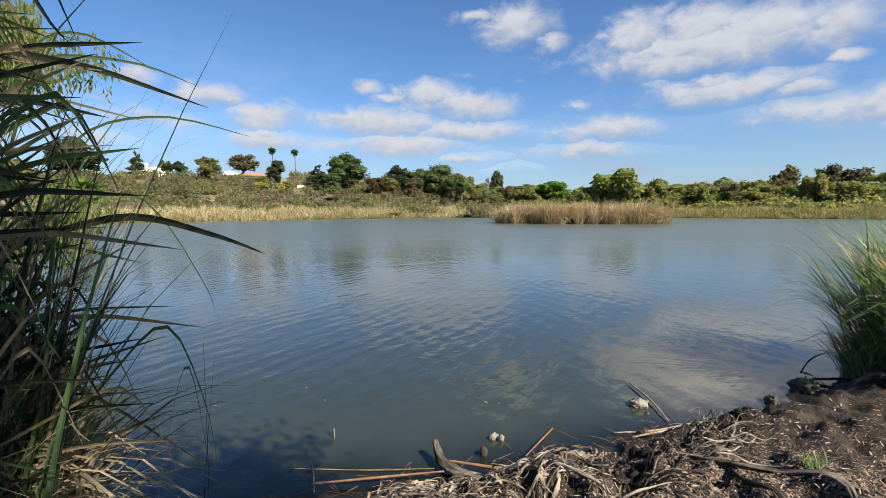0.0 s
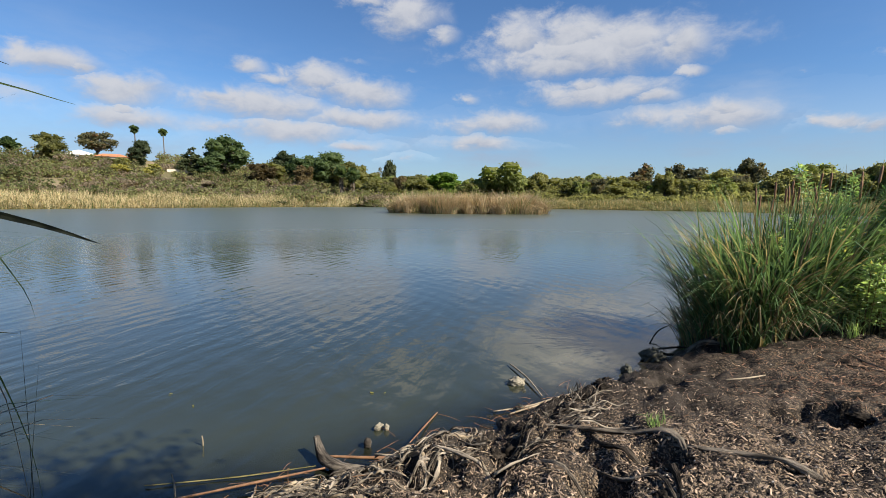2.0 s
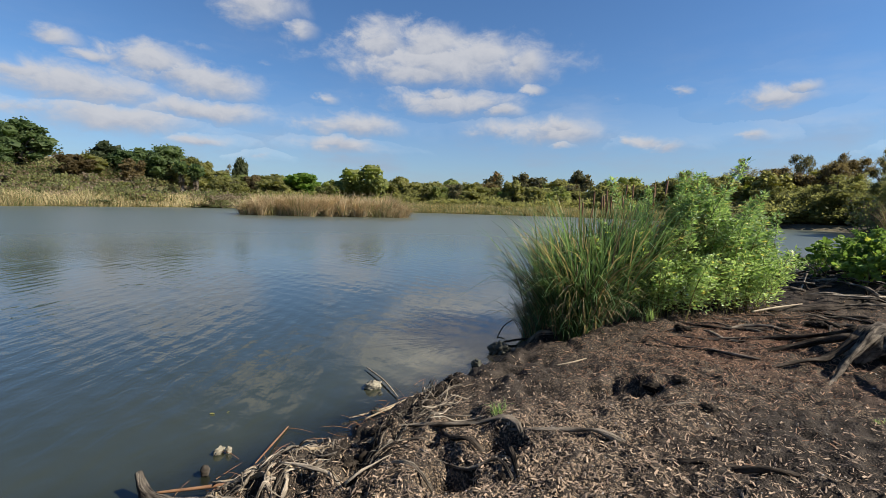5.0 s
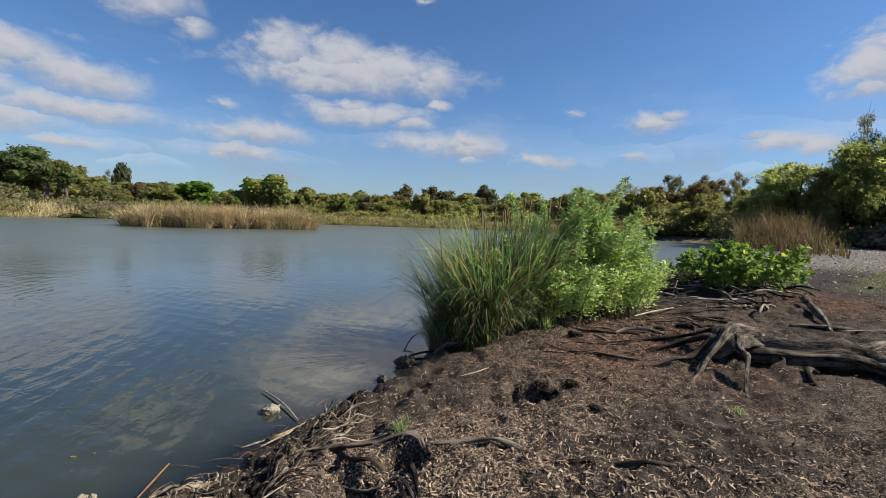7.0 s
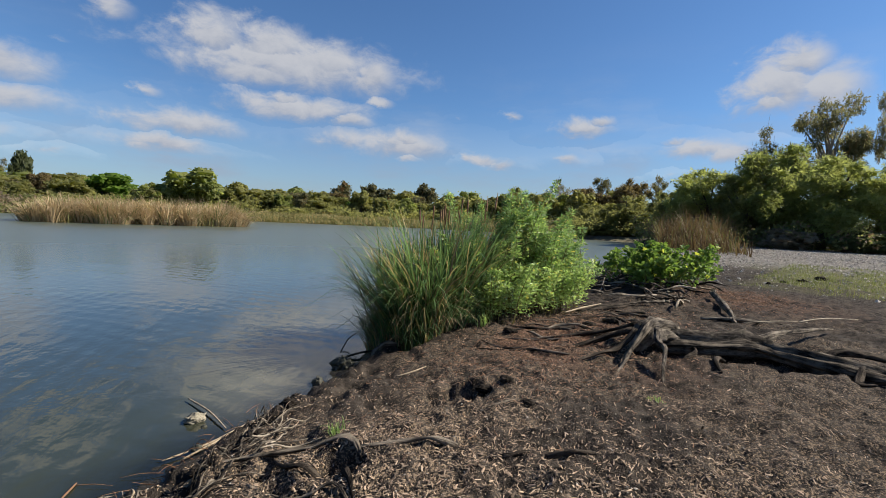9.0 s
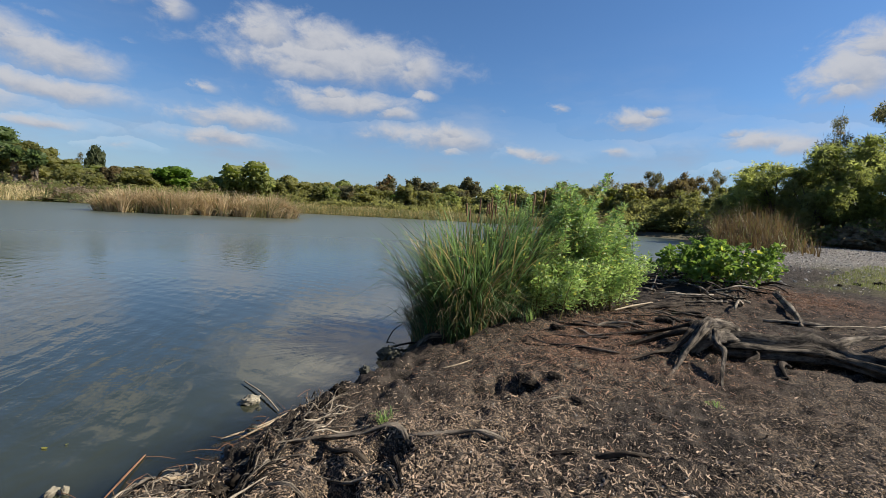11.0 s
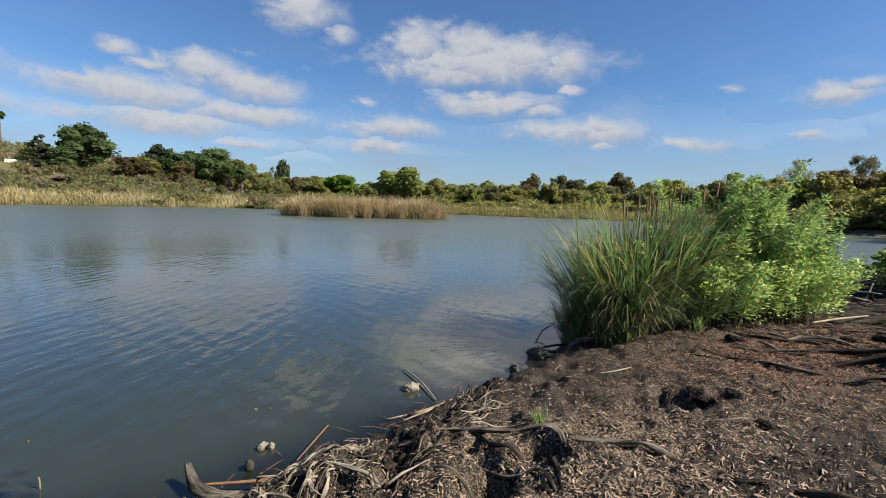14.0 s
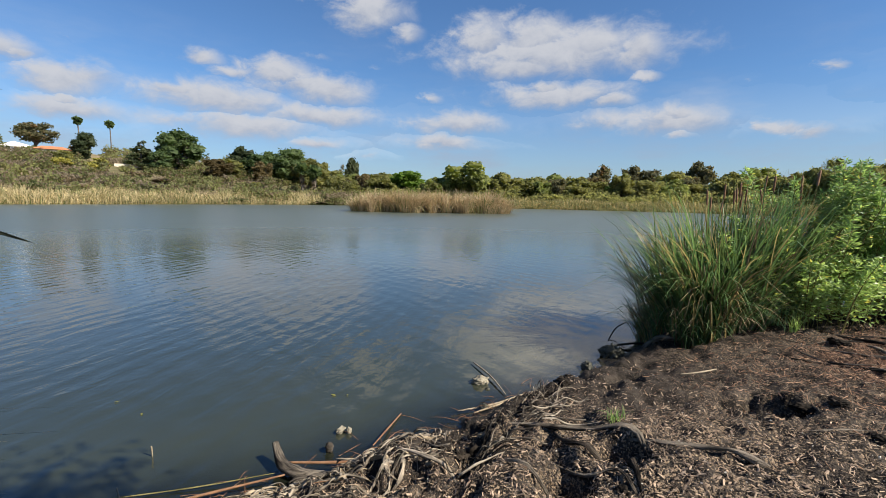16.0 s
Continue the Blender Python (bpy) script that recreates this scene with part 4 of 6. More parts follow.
scrub_mass("dry_hillside_scrub", M_DRYSCRUB, 170, -52, 6, 102, 170, (1.0, 2.8), (3, 6), "dry brown scrub patches on the far hillside", 102, 230, 0.40)
scrub_mass("shore_thicket", M_OAK, 120, 4, 68, 104, 128, (2.2, 4.2), (5, 9), "dense olive thicket below the far trees", 103)
scrub_mass("inlet_thicket", M_SCRUB, 46, 73, 101, 50, 66, (1.8, 4.2), (3, 6), "tangled grey-green undergrowth below the willows", 104, 620, 0.20)
scrub_mass("dark_inlet_thicket", M_OAK, 26, 64, 80, 72, 84, (2.0, 4.5), (4, 7), "dark thicket on the bank of the inlet", 105, 520, 0.26)
for i in range(48):
    az = -58 + 66 * rng.random()
    dist = 98 + 66 * rng.random() ** 1.2
    kind = ("scrub", "scrub", "dryscrub", "greenscrub")[int(rng.integers(4))]
    x, y = spot(az, dist)
    plant(kind, x, y, 1.3 + 2.2 * rng.random() ** 1.6, 3.0 + 4.0 * rng.random(), rng.random() * 6, int(rng.integers(3)), "bush")
for i in range(36):
    az = 6 + 66 * rng.random()
    dist = 106 + 8 * rng.random() if az < 60 else 88 + 10 * rng.random()
    x, y = spot(az, dist)
    plant(("greenscrub", "scrub", "greenscrub")[i % 3], x, y, 2.0 + 1.6 * rng.random(), 4.0 + 3.0 * rng.random(), rng.random() * 6, i, "bush")
for az, dist in ((-22.9, 154), (-22.0, 153), (-21.4, 155)):
    x, y = spot(az, dist)
    plant("greenscrub", x, y, 3.4, 5.0, az, 1, "bush")

# ---- reeds ----
def blades(places, tall, lean, heading, droop, width, local, sections=5, fold=True, twist=0.6):
    """Long tapering reed leaves, many at once: (verts, faces)."""
    n = len(places)
    s = np.linspace(0, 1, sections + 1)[None, :]
    tall, lean, droop, width, heading = (np.broadcast_to(np.asarray(q, float), (n,))[:, None] for q in (tall, lean, droop, width, heading))
    out = tall * (lean * s ** 1.3 + droop * 0.55 * s ** 4)
    up = tall * (s * np.sqrt(np.clip(1 - (lean * s) ** 2 * 0.6, 0.15, 1)) - droop * s ** 4)
    hx, hy = np.cos(heading), np.sin(heading)
    line = places[:, None] + np.stack([hx * out, hy * out, up], -1)
    face = heading + math.pi / 2 + twist * (local.random((n, 1)) - 0.5) * (1 + s)
    half = 0.5 * width * np.clip(1.05 - s ** 2.6, 0.03, 1)
    across = np.stack([np.cos(face), np.sin(face), 0 * face], -1) * half[..., None]
    if fold:
        keel = line + np.stack([hx * half, hy * half, 0 * half], -1) * 0.35
        v = np.stack([line - across, keel, line + across], 2)
        k = 3
    else:
        v = np.stack([line - across, line + across], 2)
        k = 2
    m = sections + 1
    base = (np.arange(n) * m * k)[:, None, None]
    rows = []
    for i in range(sections):
        for j in range(k - 1):
            rows.append((i * k + j, i * k + j + 1, (i + 1) * k + j + 1, (i + 1) * k + j))
    return v.reshape(-1, 3), (np.array(rows)[None] + base).reshape(-1, 4)


def reed_bed(parent_name, xs, ys, tall, width, mat, label, category, local, lean=0.25, heading=None, droop=0.25, sections=3, sink=0.1):
    places = np.stack([xs, ys, np.maximum(land(xs, ys), -0.25) - sink], -1)
    head = local.random(len(xs)) * 6.28 if heading is None else heading + local.normal(size=len(xs)) * 0.7
    v, f = blades(places, tall, np.abs(local.normal(size=len(xs))) * lean, head, local.random(len(xs)) * droop, width, local, sections, False)
    return tagged(new(parent_name, fast_mesh(parent_name, v, f, mat)), label, category, kind="stuff")


def island():
    """The reed island in mid pond."""
    c = np.array(spot(16.4, 62.5))
    along = np.array((math.cos(radians(16.4)), -math.sin(radians(16.4))))
    deep = np.array((along[1] * -1, along[0]))
    tufts = 190
    tu, tw = rng.uniform(-1, 1, tufts), rng.uniform(-1, 1, tufts)
    ok = np.abs(tu) ** 3 + tw * tw < 1
    tu, tw = tu[ok], tw[ok]
    size = rng.uniform(0.62, 1.14, len(tu)) * (1 - 0.25 * np.abs(tu) ** 5)
    tilt, side = np.abs(rng.normal(size=len(tu))) * 0.25, rng.normal(size=len(tu)) * 0.9 + np.where(rng.random(len(tu)) < 0.35, math.pi, 0)
    pick = rng.integers(len(tu), size=24000)
    fan = rng.normal(size=(len(pick), 2)) * 0.30
    u, w = tu[pick] * 10.5, tw[pick] * 3.5
    x, y = c[0] + along[0] * (u + fan[:, 0]) + deep[0] * (w + fan[:, 1]), c[1] + along[1] * (u + fan[:, 0]) + deep[1] * (w + fan[:, 1])
    places = np.stack([x, y, np.full(len(pick), -0.15)], -1)
    tall = 3.45 * size[pick] * rng.uniform(0.6, 1.08, len(pick))
    base = np.arctan2(along[1], along[0])
    lean = np.stack([np.cos(side[pick]) * tilt[pick] + fan[:, 0] * 1.0, np.sin(side[pick]) * tilt[pick] + fan[:, 1] * 1.0], -1)
    head = base + np.arctan2(lean[:, 1], lean[:, 0])
    v, f = blades(places, tall, np.hypot(lean[:, 0], lean[:, 1]) + 0.04, head, rng.random(len(pick)) * 0.4, 0.04 + 0.045 * rng.random(len(pick)), rng, 3, False)
    tagged(new("reed_island", fast_mesh("reed_island", v, f, M_TAN)), "island of tall tan dry reeds standing in the pond", "reeds", kind="stuff")
    # green reeds between the dry ones and along the foot
    u, w = rng.uniform(-1, 1, 2600), rng.uniform(-1, 1, 2600)
    keep = (np.abs(u) ** 3 + w * w < 1.05) & (fbm(u * 6, w * 2, 2, 15) > 0.02)
    u, w = u[keep], w[keep]
    x, y = c[0] + along[0] * u * 10.6 + deep[0] * w * 3.7, c[1] + along[1] * u * 10.6 + deep[1] * w * 3.7
    places = np.stack([x, y, np.full(len(u), -0.15)], -1)
    v, f = blades(places, 1.5 + 1.0 * rng.random(len(u)), 0.3, rng.random(len(u)) * 6.28, rng.random(len(u)) * 0.3, 0.07, rng, 3, False)
    tagged(new("green_island_reeds", fast_mesh("green_island_reeds", v, f, M_GREENREED)), "green reeds mixed among the dry island reeds", "reeds", kind="stuff")
    for i in range(26):
        q = rng.uniform(-0.95, 0.95)
        x, y = c + along * q * 11 + deep * rng.uniform(1.0, 3.4)
        plant("greenscrub", x, y, 2.6 + 0.7 * rng.random(), 3.0, rng.random() * 6, i, "bush", "low green bush among the island reeds", -0.1)


island()


def shore_belt(name, az0, az1, count, deep, tall, mat, label, offset=0.0):
    az = rng.uniform(az0, az1, count)
    far = np.array(sorted(FAR_SHORE))
    d = np.interp(az, far[:, 0], far[:, 1]) + offset + deep * rng.random(count) ** 1.3
    x, y = EYE.x + d * np.sin(np.radians(az)), EYE.y + d * np.cos(np.radians(az))
    size = tall * (0.7 + 0.5 * rng.random(count) + 0.6 * fbm(az * 1.1, d * 0.25, 3, 3))
    reed_bed(name, x, y, size, 0.035 + 0.06 * rng.random(count), mat, label, "reeds", rng, 0.6, None, 0.5, 2)


shore_belt("dry_reed_belt", -60, 7.5, 46000, 15.0, 2.1, M_MIXREED, "belt of yellowing reeds along the far shore", -1.8)
shore_belt("green_reed_fringe", -60, 8, 7000, 2.6, 1.0, M_GREENREED, "low green reeds at the far waterline", -2.0)
shore_belt("marsh_reeds", 6, 66, 32000, 10.0, 1.6, M_GREENREED, "olive green marsh reeds along the far shore", -1.8)
shore_belt("tan_reed_patch", 27, 47, 5000, 6.0, 1.5, M_MIXREED, "tan patch of reeds on the far shore", 4.0)

# tall dry grass and cane where the inlet meets the bare ground
n = 9500
u, w = rng.random(n) ** 0.65, np.clip(rng.normal(size=n), -1.6, 1.6)
x, y = 31 + 30 * u + 0.9 * w, 6.6 + 8.2 * u + 1.7 * w - 0.7
reed_bed("tall_dry_grass", x, y, (0.9 + 1.7 * rng.random(n)) * (0.45 + 0.55 * ramp(u, 0.0, 0.3)) * (1 + 0.45 * u) * (1 + 0.7 * fbm(u * 14, w, 2, 5)), 0.02 + 0.03 * rng.random(n), M_DRYGRASS, "tall brown dry cane beside the inlet", "grass", rng, 0.35, None, 0.3, 4)
for i in range(16):
    x, y = 40 + 24 * rng.random(), 2.5 + 5.0 * rng.random() - 6 * (i % 3)
    plant(("dryscrub", "scrub", "dryscrub")[i % 3], x + 8, y, 1.6 + 1.3 * rng.random(), 4.0, rng.random() * 6, i, "bush", "dry grey undergrowth below the willows")
for i in range(10):
    x, y = spot(67 + 0.9 * i, 73 + 4 * rng.random())
    plant("greenscrub", x, y, 2.0 + rng.random(), 5.0, i, i, "bush", "dark bush on the far bank of the inlet")


def reed_clump(name, label, parts, stuff, mats, local, at, place_fn, shape_fn, part_name="leaf", shares=(0.55, 0.35, 0.1)):
    """A stand of cattails: single leaves as parts, the crowded rest as one mass."""
    ob = thing(name, at, label, "reeds")
    variants = []
    for i in range(21):
        t, l, d, wd = shape_fn(local, 1)
        v, f = blades(np.zeros((1, 3)), 1.0, l, 0.0, d, wd / t, local, 7)
        variants.append((fast_mesh(part_name, v, f, mats[0 if i < 21 * shares[0] else 1 if i < 21 * (shares[0] + shares[1]) else 2]), t))
    for i in range(parts):
        p, head = place_fn(local, 1)
        mesh, t = variants[int(local.integers(21))]
        b = part(part_name, mesh, ob)
        s = float(t[0]) * local.uniform(0.8, 1.15)
        b.matrix_basis = Matrix.LocRotScale(Vector(p[0]) - Vector(at), Euler((0, 0, float(head[0]))), (s, s, s))
    for k, (mat, share) in enumerate(zip(mats, shares)):
        m = int(stuff * share)
        p, head = place_fn(local, m)
        t, l, d, wd = shape_fn(local, m)
        v, f = blades(p - np.array(at), t, l, head, d, wd, local, 6)
        part("leaf_mass", fast_mesh("leaf_mass", v, f, mat), ob, ("green reed leaves", "paler reed leaves", "dead straw-coloured leaves")[k], "stuff")
    return ob


# cattails close on the left, in the shade, which their leaf colours also carry
def left_place(local, n):
    az, r = np.radians(local.uniform(-64, -43.5, n)), local.uniform(2.05, 3.3, n)
    x, y = r * np.sin(az), r * np.cos(az)
    return np.stack([x, y, np.maximum(land(x, y), -0.1) - 0.03], -1), np.clip(local.normal(size=n) * 1.1 + 0.75, -0.4, 3.3)


def left_shape(local, n):
    return 1.4 + 1.25 * local.random(n), 0.05 + 0.4 * local.random(n), 0.4 * local.random(n) ** 2.5, 0.013 + 0.010 * local.random(n)


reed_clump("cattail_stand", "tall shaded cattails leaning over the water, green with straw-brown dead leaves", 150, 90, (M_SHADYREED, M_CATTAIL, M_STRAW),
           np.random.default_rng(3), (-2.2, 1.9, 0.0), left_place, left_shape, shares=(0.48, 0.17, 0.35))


def spike_place(local, n):
    az, r = np.radians(local.uniform(-52, -43, n)), local.uniform(2.1, 2.9, n)
    x, y = r * np.sin(az), r * np.cos(az)
    return np.stack([x, y, np.maximum(land(x, y), -0.1) - 0.03], -1), local.normal(size=n) * 0.4 + 0.5


def spike_shape(local, n):
    return 1.5 + 0.7 * local.random(n), 0.06 + 0.22 * local.random(n), 0.22 * local.random(n) ** 2, 0.014 + 0.009 * local.random(n)


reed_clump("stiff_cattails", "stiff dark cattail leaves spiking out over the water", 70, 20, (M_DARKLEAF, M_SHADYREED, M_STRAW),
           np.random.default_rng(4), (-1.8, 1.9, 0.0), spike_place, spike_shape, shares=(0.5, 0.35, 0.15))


def left_low(local, n):
    az, r = np.radians(local.uniform(-60, -42, n)), local.uniform(2.2, 3.1, n)
    x, y = r * np.sin(az), r * np.cos(az)
    return np.stack([x, y, np.maximum(land(x, y), -0.05)], -1), np.clip(local.normal(size=n) * 1.2 + 0.7, -0.4, 3.0)


def straw_shape(local, n):
    return 0.4 + 0.9 * local.random(n), 0.2 + 0.6 * local.random(n), 0.7 * local.random(n), 0.014 + 0.012 * local.random(n)


def low_shape(local, n):
    return 0.35 + 0.5 * local.random(n), 0.2 + 0.5 * local.random(n), 0.6 * local.random(n), 0.014 + 0.012 * local.random(n)


reed_clump("dead_cattail_litter", "collapsed straw-coloured dead cattail leaves at the foot of the stand", 130, 520, (M_STRAW, M_SHADYREED, M_STRAW),
           np.random.default_rng(5), (-1.9, 2.2, 0.0), left_low, straw_shape, shares=(0.7, 0.15, 0.15))


def long_leaf(name, points, width, mat, label):
    """One bent reed leaf, folded along its rib."""
    p = np.asarray(points, float)
    t = np.linspace(0, len(p) - 1, 15)
    i = np.clip(t.astype(int), 0, len(p) - 2)
    f = (t - i)[:, None]
    g = lambda k: p[np.clip(k, 0, len(p) - 1)]
    line = 0.5 * (2 * g(i) + (g(i + 1) - g(i - 1)) * f + (2 * g(i - 1) - 5 * g(i) + 4 * g(i + 1) - g(i + 2)) * f * f + (3 * g(i) - g(i - 1) - 3 * g(i + 1) + g(i + 2)) * f ** 3)
    half = width * 0.5 * np.clip(1.04 - np.linspace(0, 1, 15) ** 3, 0.04, 1)[:, None]
    v = np.stack([line + half * (0.25, -0.2, 0.95), line + half * (0.1, 0.25, 0), line - half * (0.25, -0.2, 0.95)], 1).reshape(-1, 3)
    f = [(3 * a + b, 3 * a + b + 1, 3 * a + b + 4, 3 * a + b + 3) for a in range(14) for b in range(2)]
    return tagged(new(name, fast_mesh(name, v, np.array(f), mat)), label, "reed leaf", "single leaves beside the stand")


def leaf_strip(points, width):
    """A leaf through points, folded along its rib: (verts, faces)."""
    p = np.asarray(points, float)
    t = np.linspace(0, len(p) - 1, 11)
    line = np.stack([np.interp(t, np.arange(len(p)), p[:, k]) for k in range(3)], -1)
    line[1:-1] = 0.5 * line[1:-1] + 0.25 * (line[:-2] + line[2:])
    half = width * 0.5 * np.clip(1.04 - np.linspace(0, 1, 11) ** 3, 0.04, 1)[:, None]
    v = np.stack([line + half * (0.35, -0.3, 0.85), line + half * (0.1, 0.25, 0), line - half * (0.35, -0.3, 0.85)], 1).reshape(-1, 3)
    return v, np.array([(3 * a + b, 3 * a + b + 1, 3 * a + b + 4, 3 * a + b + 3) for a in range(10) for b in range(2)])


def bent_leaves():
    """Leaves of the close stand that lean, snap and cross each other."""
    local = np.random.default_rng(77)
    ob = thing("bent_cattails", (-1.9, 2.0, 0.0), "dark cattail leaves leaning, snapped and crossing over the water", "reeds")
    at = np.array((-1.9, 2.0, 0.0))
    for i in range(640):
        az, r = radians(local.uniform(-60, -46.5)), local.uniform(2.0, 3.0)
        foot = np.array((r * math.sin(az), r * math.cos(az), local.uniform(0.3, 2.8) if i < 480 else local.uniform(0.5, 1.3)))
        side = 0.6 + local.normal() * 0.5
        out = np.array((math.cos(side), math.sin(side), 0.0))
        kind = local.random() * (0.8 if i < 480 else 1.0)
        long = local.uniform(0.4, 0.85)
        if kind < 0.5:  # spikes that rise outward
            rise = local.uniform(-0.15, 1.3)
            d = (out + (0, 0, rise)) / math.hypot(1, rise)
            pts = [foot, foot + d * long * 0.5, foot + d * long + (0, 0, -0.10 * long)]
        elif kind < 0.8:  # snapped leaves with the tip hanging
            rise = local.uniform(0.4, 1.6)
            d = (out + (0, 0, rise)) / math.hypot(1, rise)
            knee = foot + d * long * 0.6
            pts = [foot, foot + d * long * 0.3, knee, knee + out * 0.10 + (0, 0, -0.22), knee + out * 0.16 + (0, 0, -0.55 * long)]
        else:  # fallen across
            fall = local.uniform(-2.5, -0.2)
            d = (out + (0, 0, fall)) / math.hypot(1, fall)
            pts = [foot, foot + d * long * 0.5 + (0, 0, 0.05), foot + d * long]
        reach = np.array(pts)
        reach[:, 2] = np.maximum(reach[:, 2], 0.12)
        # blackish and dull green leaves have the stand's shade in their colour
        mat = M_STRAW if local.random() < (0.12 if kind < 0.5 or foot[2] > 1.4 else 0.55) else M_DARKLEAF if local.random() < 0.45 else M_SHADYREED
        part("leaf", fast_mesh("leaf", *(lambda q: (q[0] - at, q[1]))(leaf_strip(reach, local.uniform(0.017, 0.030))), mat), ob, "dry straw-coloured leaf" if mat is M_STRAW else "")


bent_leaves()

# single leaves reaching out over the water: plan place and height along each
LONG = [
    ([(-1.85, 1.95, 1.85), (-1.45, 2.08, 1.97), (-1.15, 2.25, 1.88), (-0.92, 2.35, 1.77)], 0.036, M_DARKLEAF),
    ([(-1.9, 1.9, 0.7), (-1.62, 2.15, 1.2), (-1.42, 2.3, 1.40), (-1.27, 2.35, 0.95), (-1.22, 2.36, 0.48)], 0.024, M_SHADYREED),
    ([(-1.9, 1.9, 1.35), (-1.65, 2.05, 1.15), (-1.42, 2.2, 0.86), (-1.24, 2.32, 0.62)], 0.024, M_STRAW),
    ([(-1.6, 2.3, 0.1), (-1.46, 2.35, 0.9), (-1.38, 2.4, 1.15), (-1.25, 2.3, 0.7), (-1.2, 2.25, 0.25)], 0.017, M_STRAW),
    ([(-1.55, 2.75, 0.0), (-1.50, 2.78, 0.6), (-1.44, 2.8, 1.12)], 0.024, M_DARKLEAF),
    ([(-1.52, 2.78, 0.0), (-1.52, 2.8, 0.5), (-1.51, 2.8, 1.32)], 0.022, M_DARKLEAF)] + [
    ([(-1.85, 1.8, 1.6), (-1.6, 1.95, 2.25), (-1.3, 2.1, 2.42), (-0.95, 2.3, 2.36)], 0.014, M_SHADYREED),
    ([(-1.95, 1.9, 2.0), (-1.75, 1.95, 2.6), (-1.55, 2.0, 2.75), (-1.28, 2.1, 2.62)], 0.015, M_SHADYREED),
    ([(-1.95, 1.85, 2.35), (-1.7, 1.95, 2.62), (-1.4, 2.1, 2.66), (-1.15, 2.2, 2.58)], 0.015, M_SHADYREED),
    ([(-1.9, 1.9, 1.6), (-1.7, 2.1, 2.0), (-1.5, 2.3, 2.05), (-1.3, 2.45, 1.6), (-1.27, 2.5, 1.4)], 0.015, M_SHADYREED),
]
for i, (points, width, mat) in enumerate(LONG):
    long_leaf("reed_leaf", points, width, mat, "long dry reed leaf arching over the water" if mat is M_STRAW else "long reed leaf, coloured blackish for shade, reaching over the water" if mat is M_DARKLEAF else "long dark green reed leaf arching over the water")


# cattails and willow shoots at the point of the bank
def right_place(local, n):
    u = local.random(n)
    a = local.random(n) * 6.28
    r = 0.52 * np.sqrt(local.random(n))
    x, y = 5.22 + 0.75 * u + r * np.cos(a), 4.98 - 0.60 * u + r * np.sin(a)
    head = np.arctan2(y - 4.6, x - 5.5) + local.normal(size=n) * 0.7
    return np.stack([x, y, np.maximum(land(x, y), -0.12) - 0.02], -1), head


def right_shape(local, n):
    return 1.35 + 0.75 * local.random(n), 0.04 + 0.75 * local.random(n) ** 1.3, 0.28 * local.random(n) ** 1.5, 0.015 + 0.012 * local.random(n)


reed_clump("cattail_clump", "green cattail clump spreading over the water's edge in sunlight", 290, 800, (M_CATTAIL, M_SHADYREED, M_STRAW),
           np.random.default_rng(9), (5.5, 4.7, 0.0), right_place, right_shape, shares=(0.6, 0.32, 0.08))


def seed_spikes():
    """Brown flower spikes on straight stems among the cattails."""
    local = np.random.default_rng(29)
    for i in range(16):
        u = local.random()
        x, y = 5.3 + 1.3 * u + 0.2 * local.normal(), 4.9 - 0.75 * u + 0.2 * local.normal()
        z, tall = max(height(x, y), -0.1), local.uniform(1.75, 2.1)
        lean = local.normal(size=2) * 0.16
        tip = np.array((lean[0], lean[1], tall))
        ob = thing("cattail_spike", (x, y, z), "slim cattail stem with a rusty brown seed spike", "cattail", "seed spikes in the cattail clump")
        part("stem", fast_mesh("stem", *tube([(0, 0, -0.05), tuple(tip * 0.5), tuple(tip)], [0.006, 0.005, 0.003], 5, 0.1, i), M_STEM, True), ob)
        part("seed_head", fast_mesh("seed_head", *tube([tuple(tip * 0.86), tuple(tip * 0.88), tuple(tip * 0.95), tuple(tip * 0.965)], [0.004, 0.013, 0.013, 0.004], 8, 0.1, i + 50), M_REDCANE, True), ob, "rusty brown fuzzy spike")


seed_spikes()


def fringe_place(local, n):
    a = local.uniform(1.9, 4.4, n)
    r = 0.35 + 0.4 * local.random(n)
    x, y = 5.42 + 0.75 * r * np.cos(a), 4.75 + 0.75 * r * np.sin(a)
    return np.stack([x, y, np.maximum(land(x, y), -0.1) - 0.02], -1), np.clip(a + local.normal(size=n) * 0.5, 1.9, 4.6)


def fringe_shape(local, n):
    return 0.95 + 0.75 * local.random(n), 0.45 + 0.5 * local.random(n), 0.05 + 0.35 * local.random(n) ** 1.5, 0.013 + 0.010 * local.random(n)


reed_clump("outer_cattails", "thin green cattail leaves arching far out over the water", 130, 260, (M_CATTAIL, M_SHADYREED, M_STRAW),
           np.random.default_rng(19), (5.3, 4.75, 0.0), fringe_place, fringe_shape, shares=(0.6, 0.3, 0.1))


def right_low(local, n):
    a = local.uniform(1.6, 5.2, n)
    r = 0.55 + 0.25 * local.random(n)
    x, y = 5.35 + r * np.cos(a), 4.75 + r * np.sin(a)
    return np.stack([x, y, np.maximum(land(x, y), -0.05)], -1), a + local.normal(size=n) * 0.6


reed_clump("bent_cattail_leaves", "drooping and dead cattail leaves trailing into the water", 60, 460, (M_CATTAIL, M_STRAW, M_SHADYREED),
           np.random.default_rng(15), (5.3, 4.75, 0.0), right_low, low_shape, shares=(0.55, 0.25, 0.2))


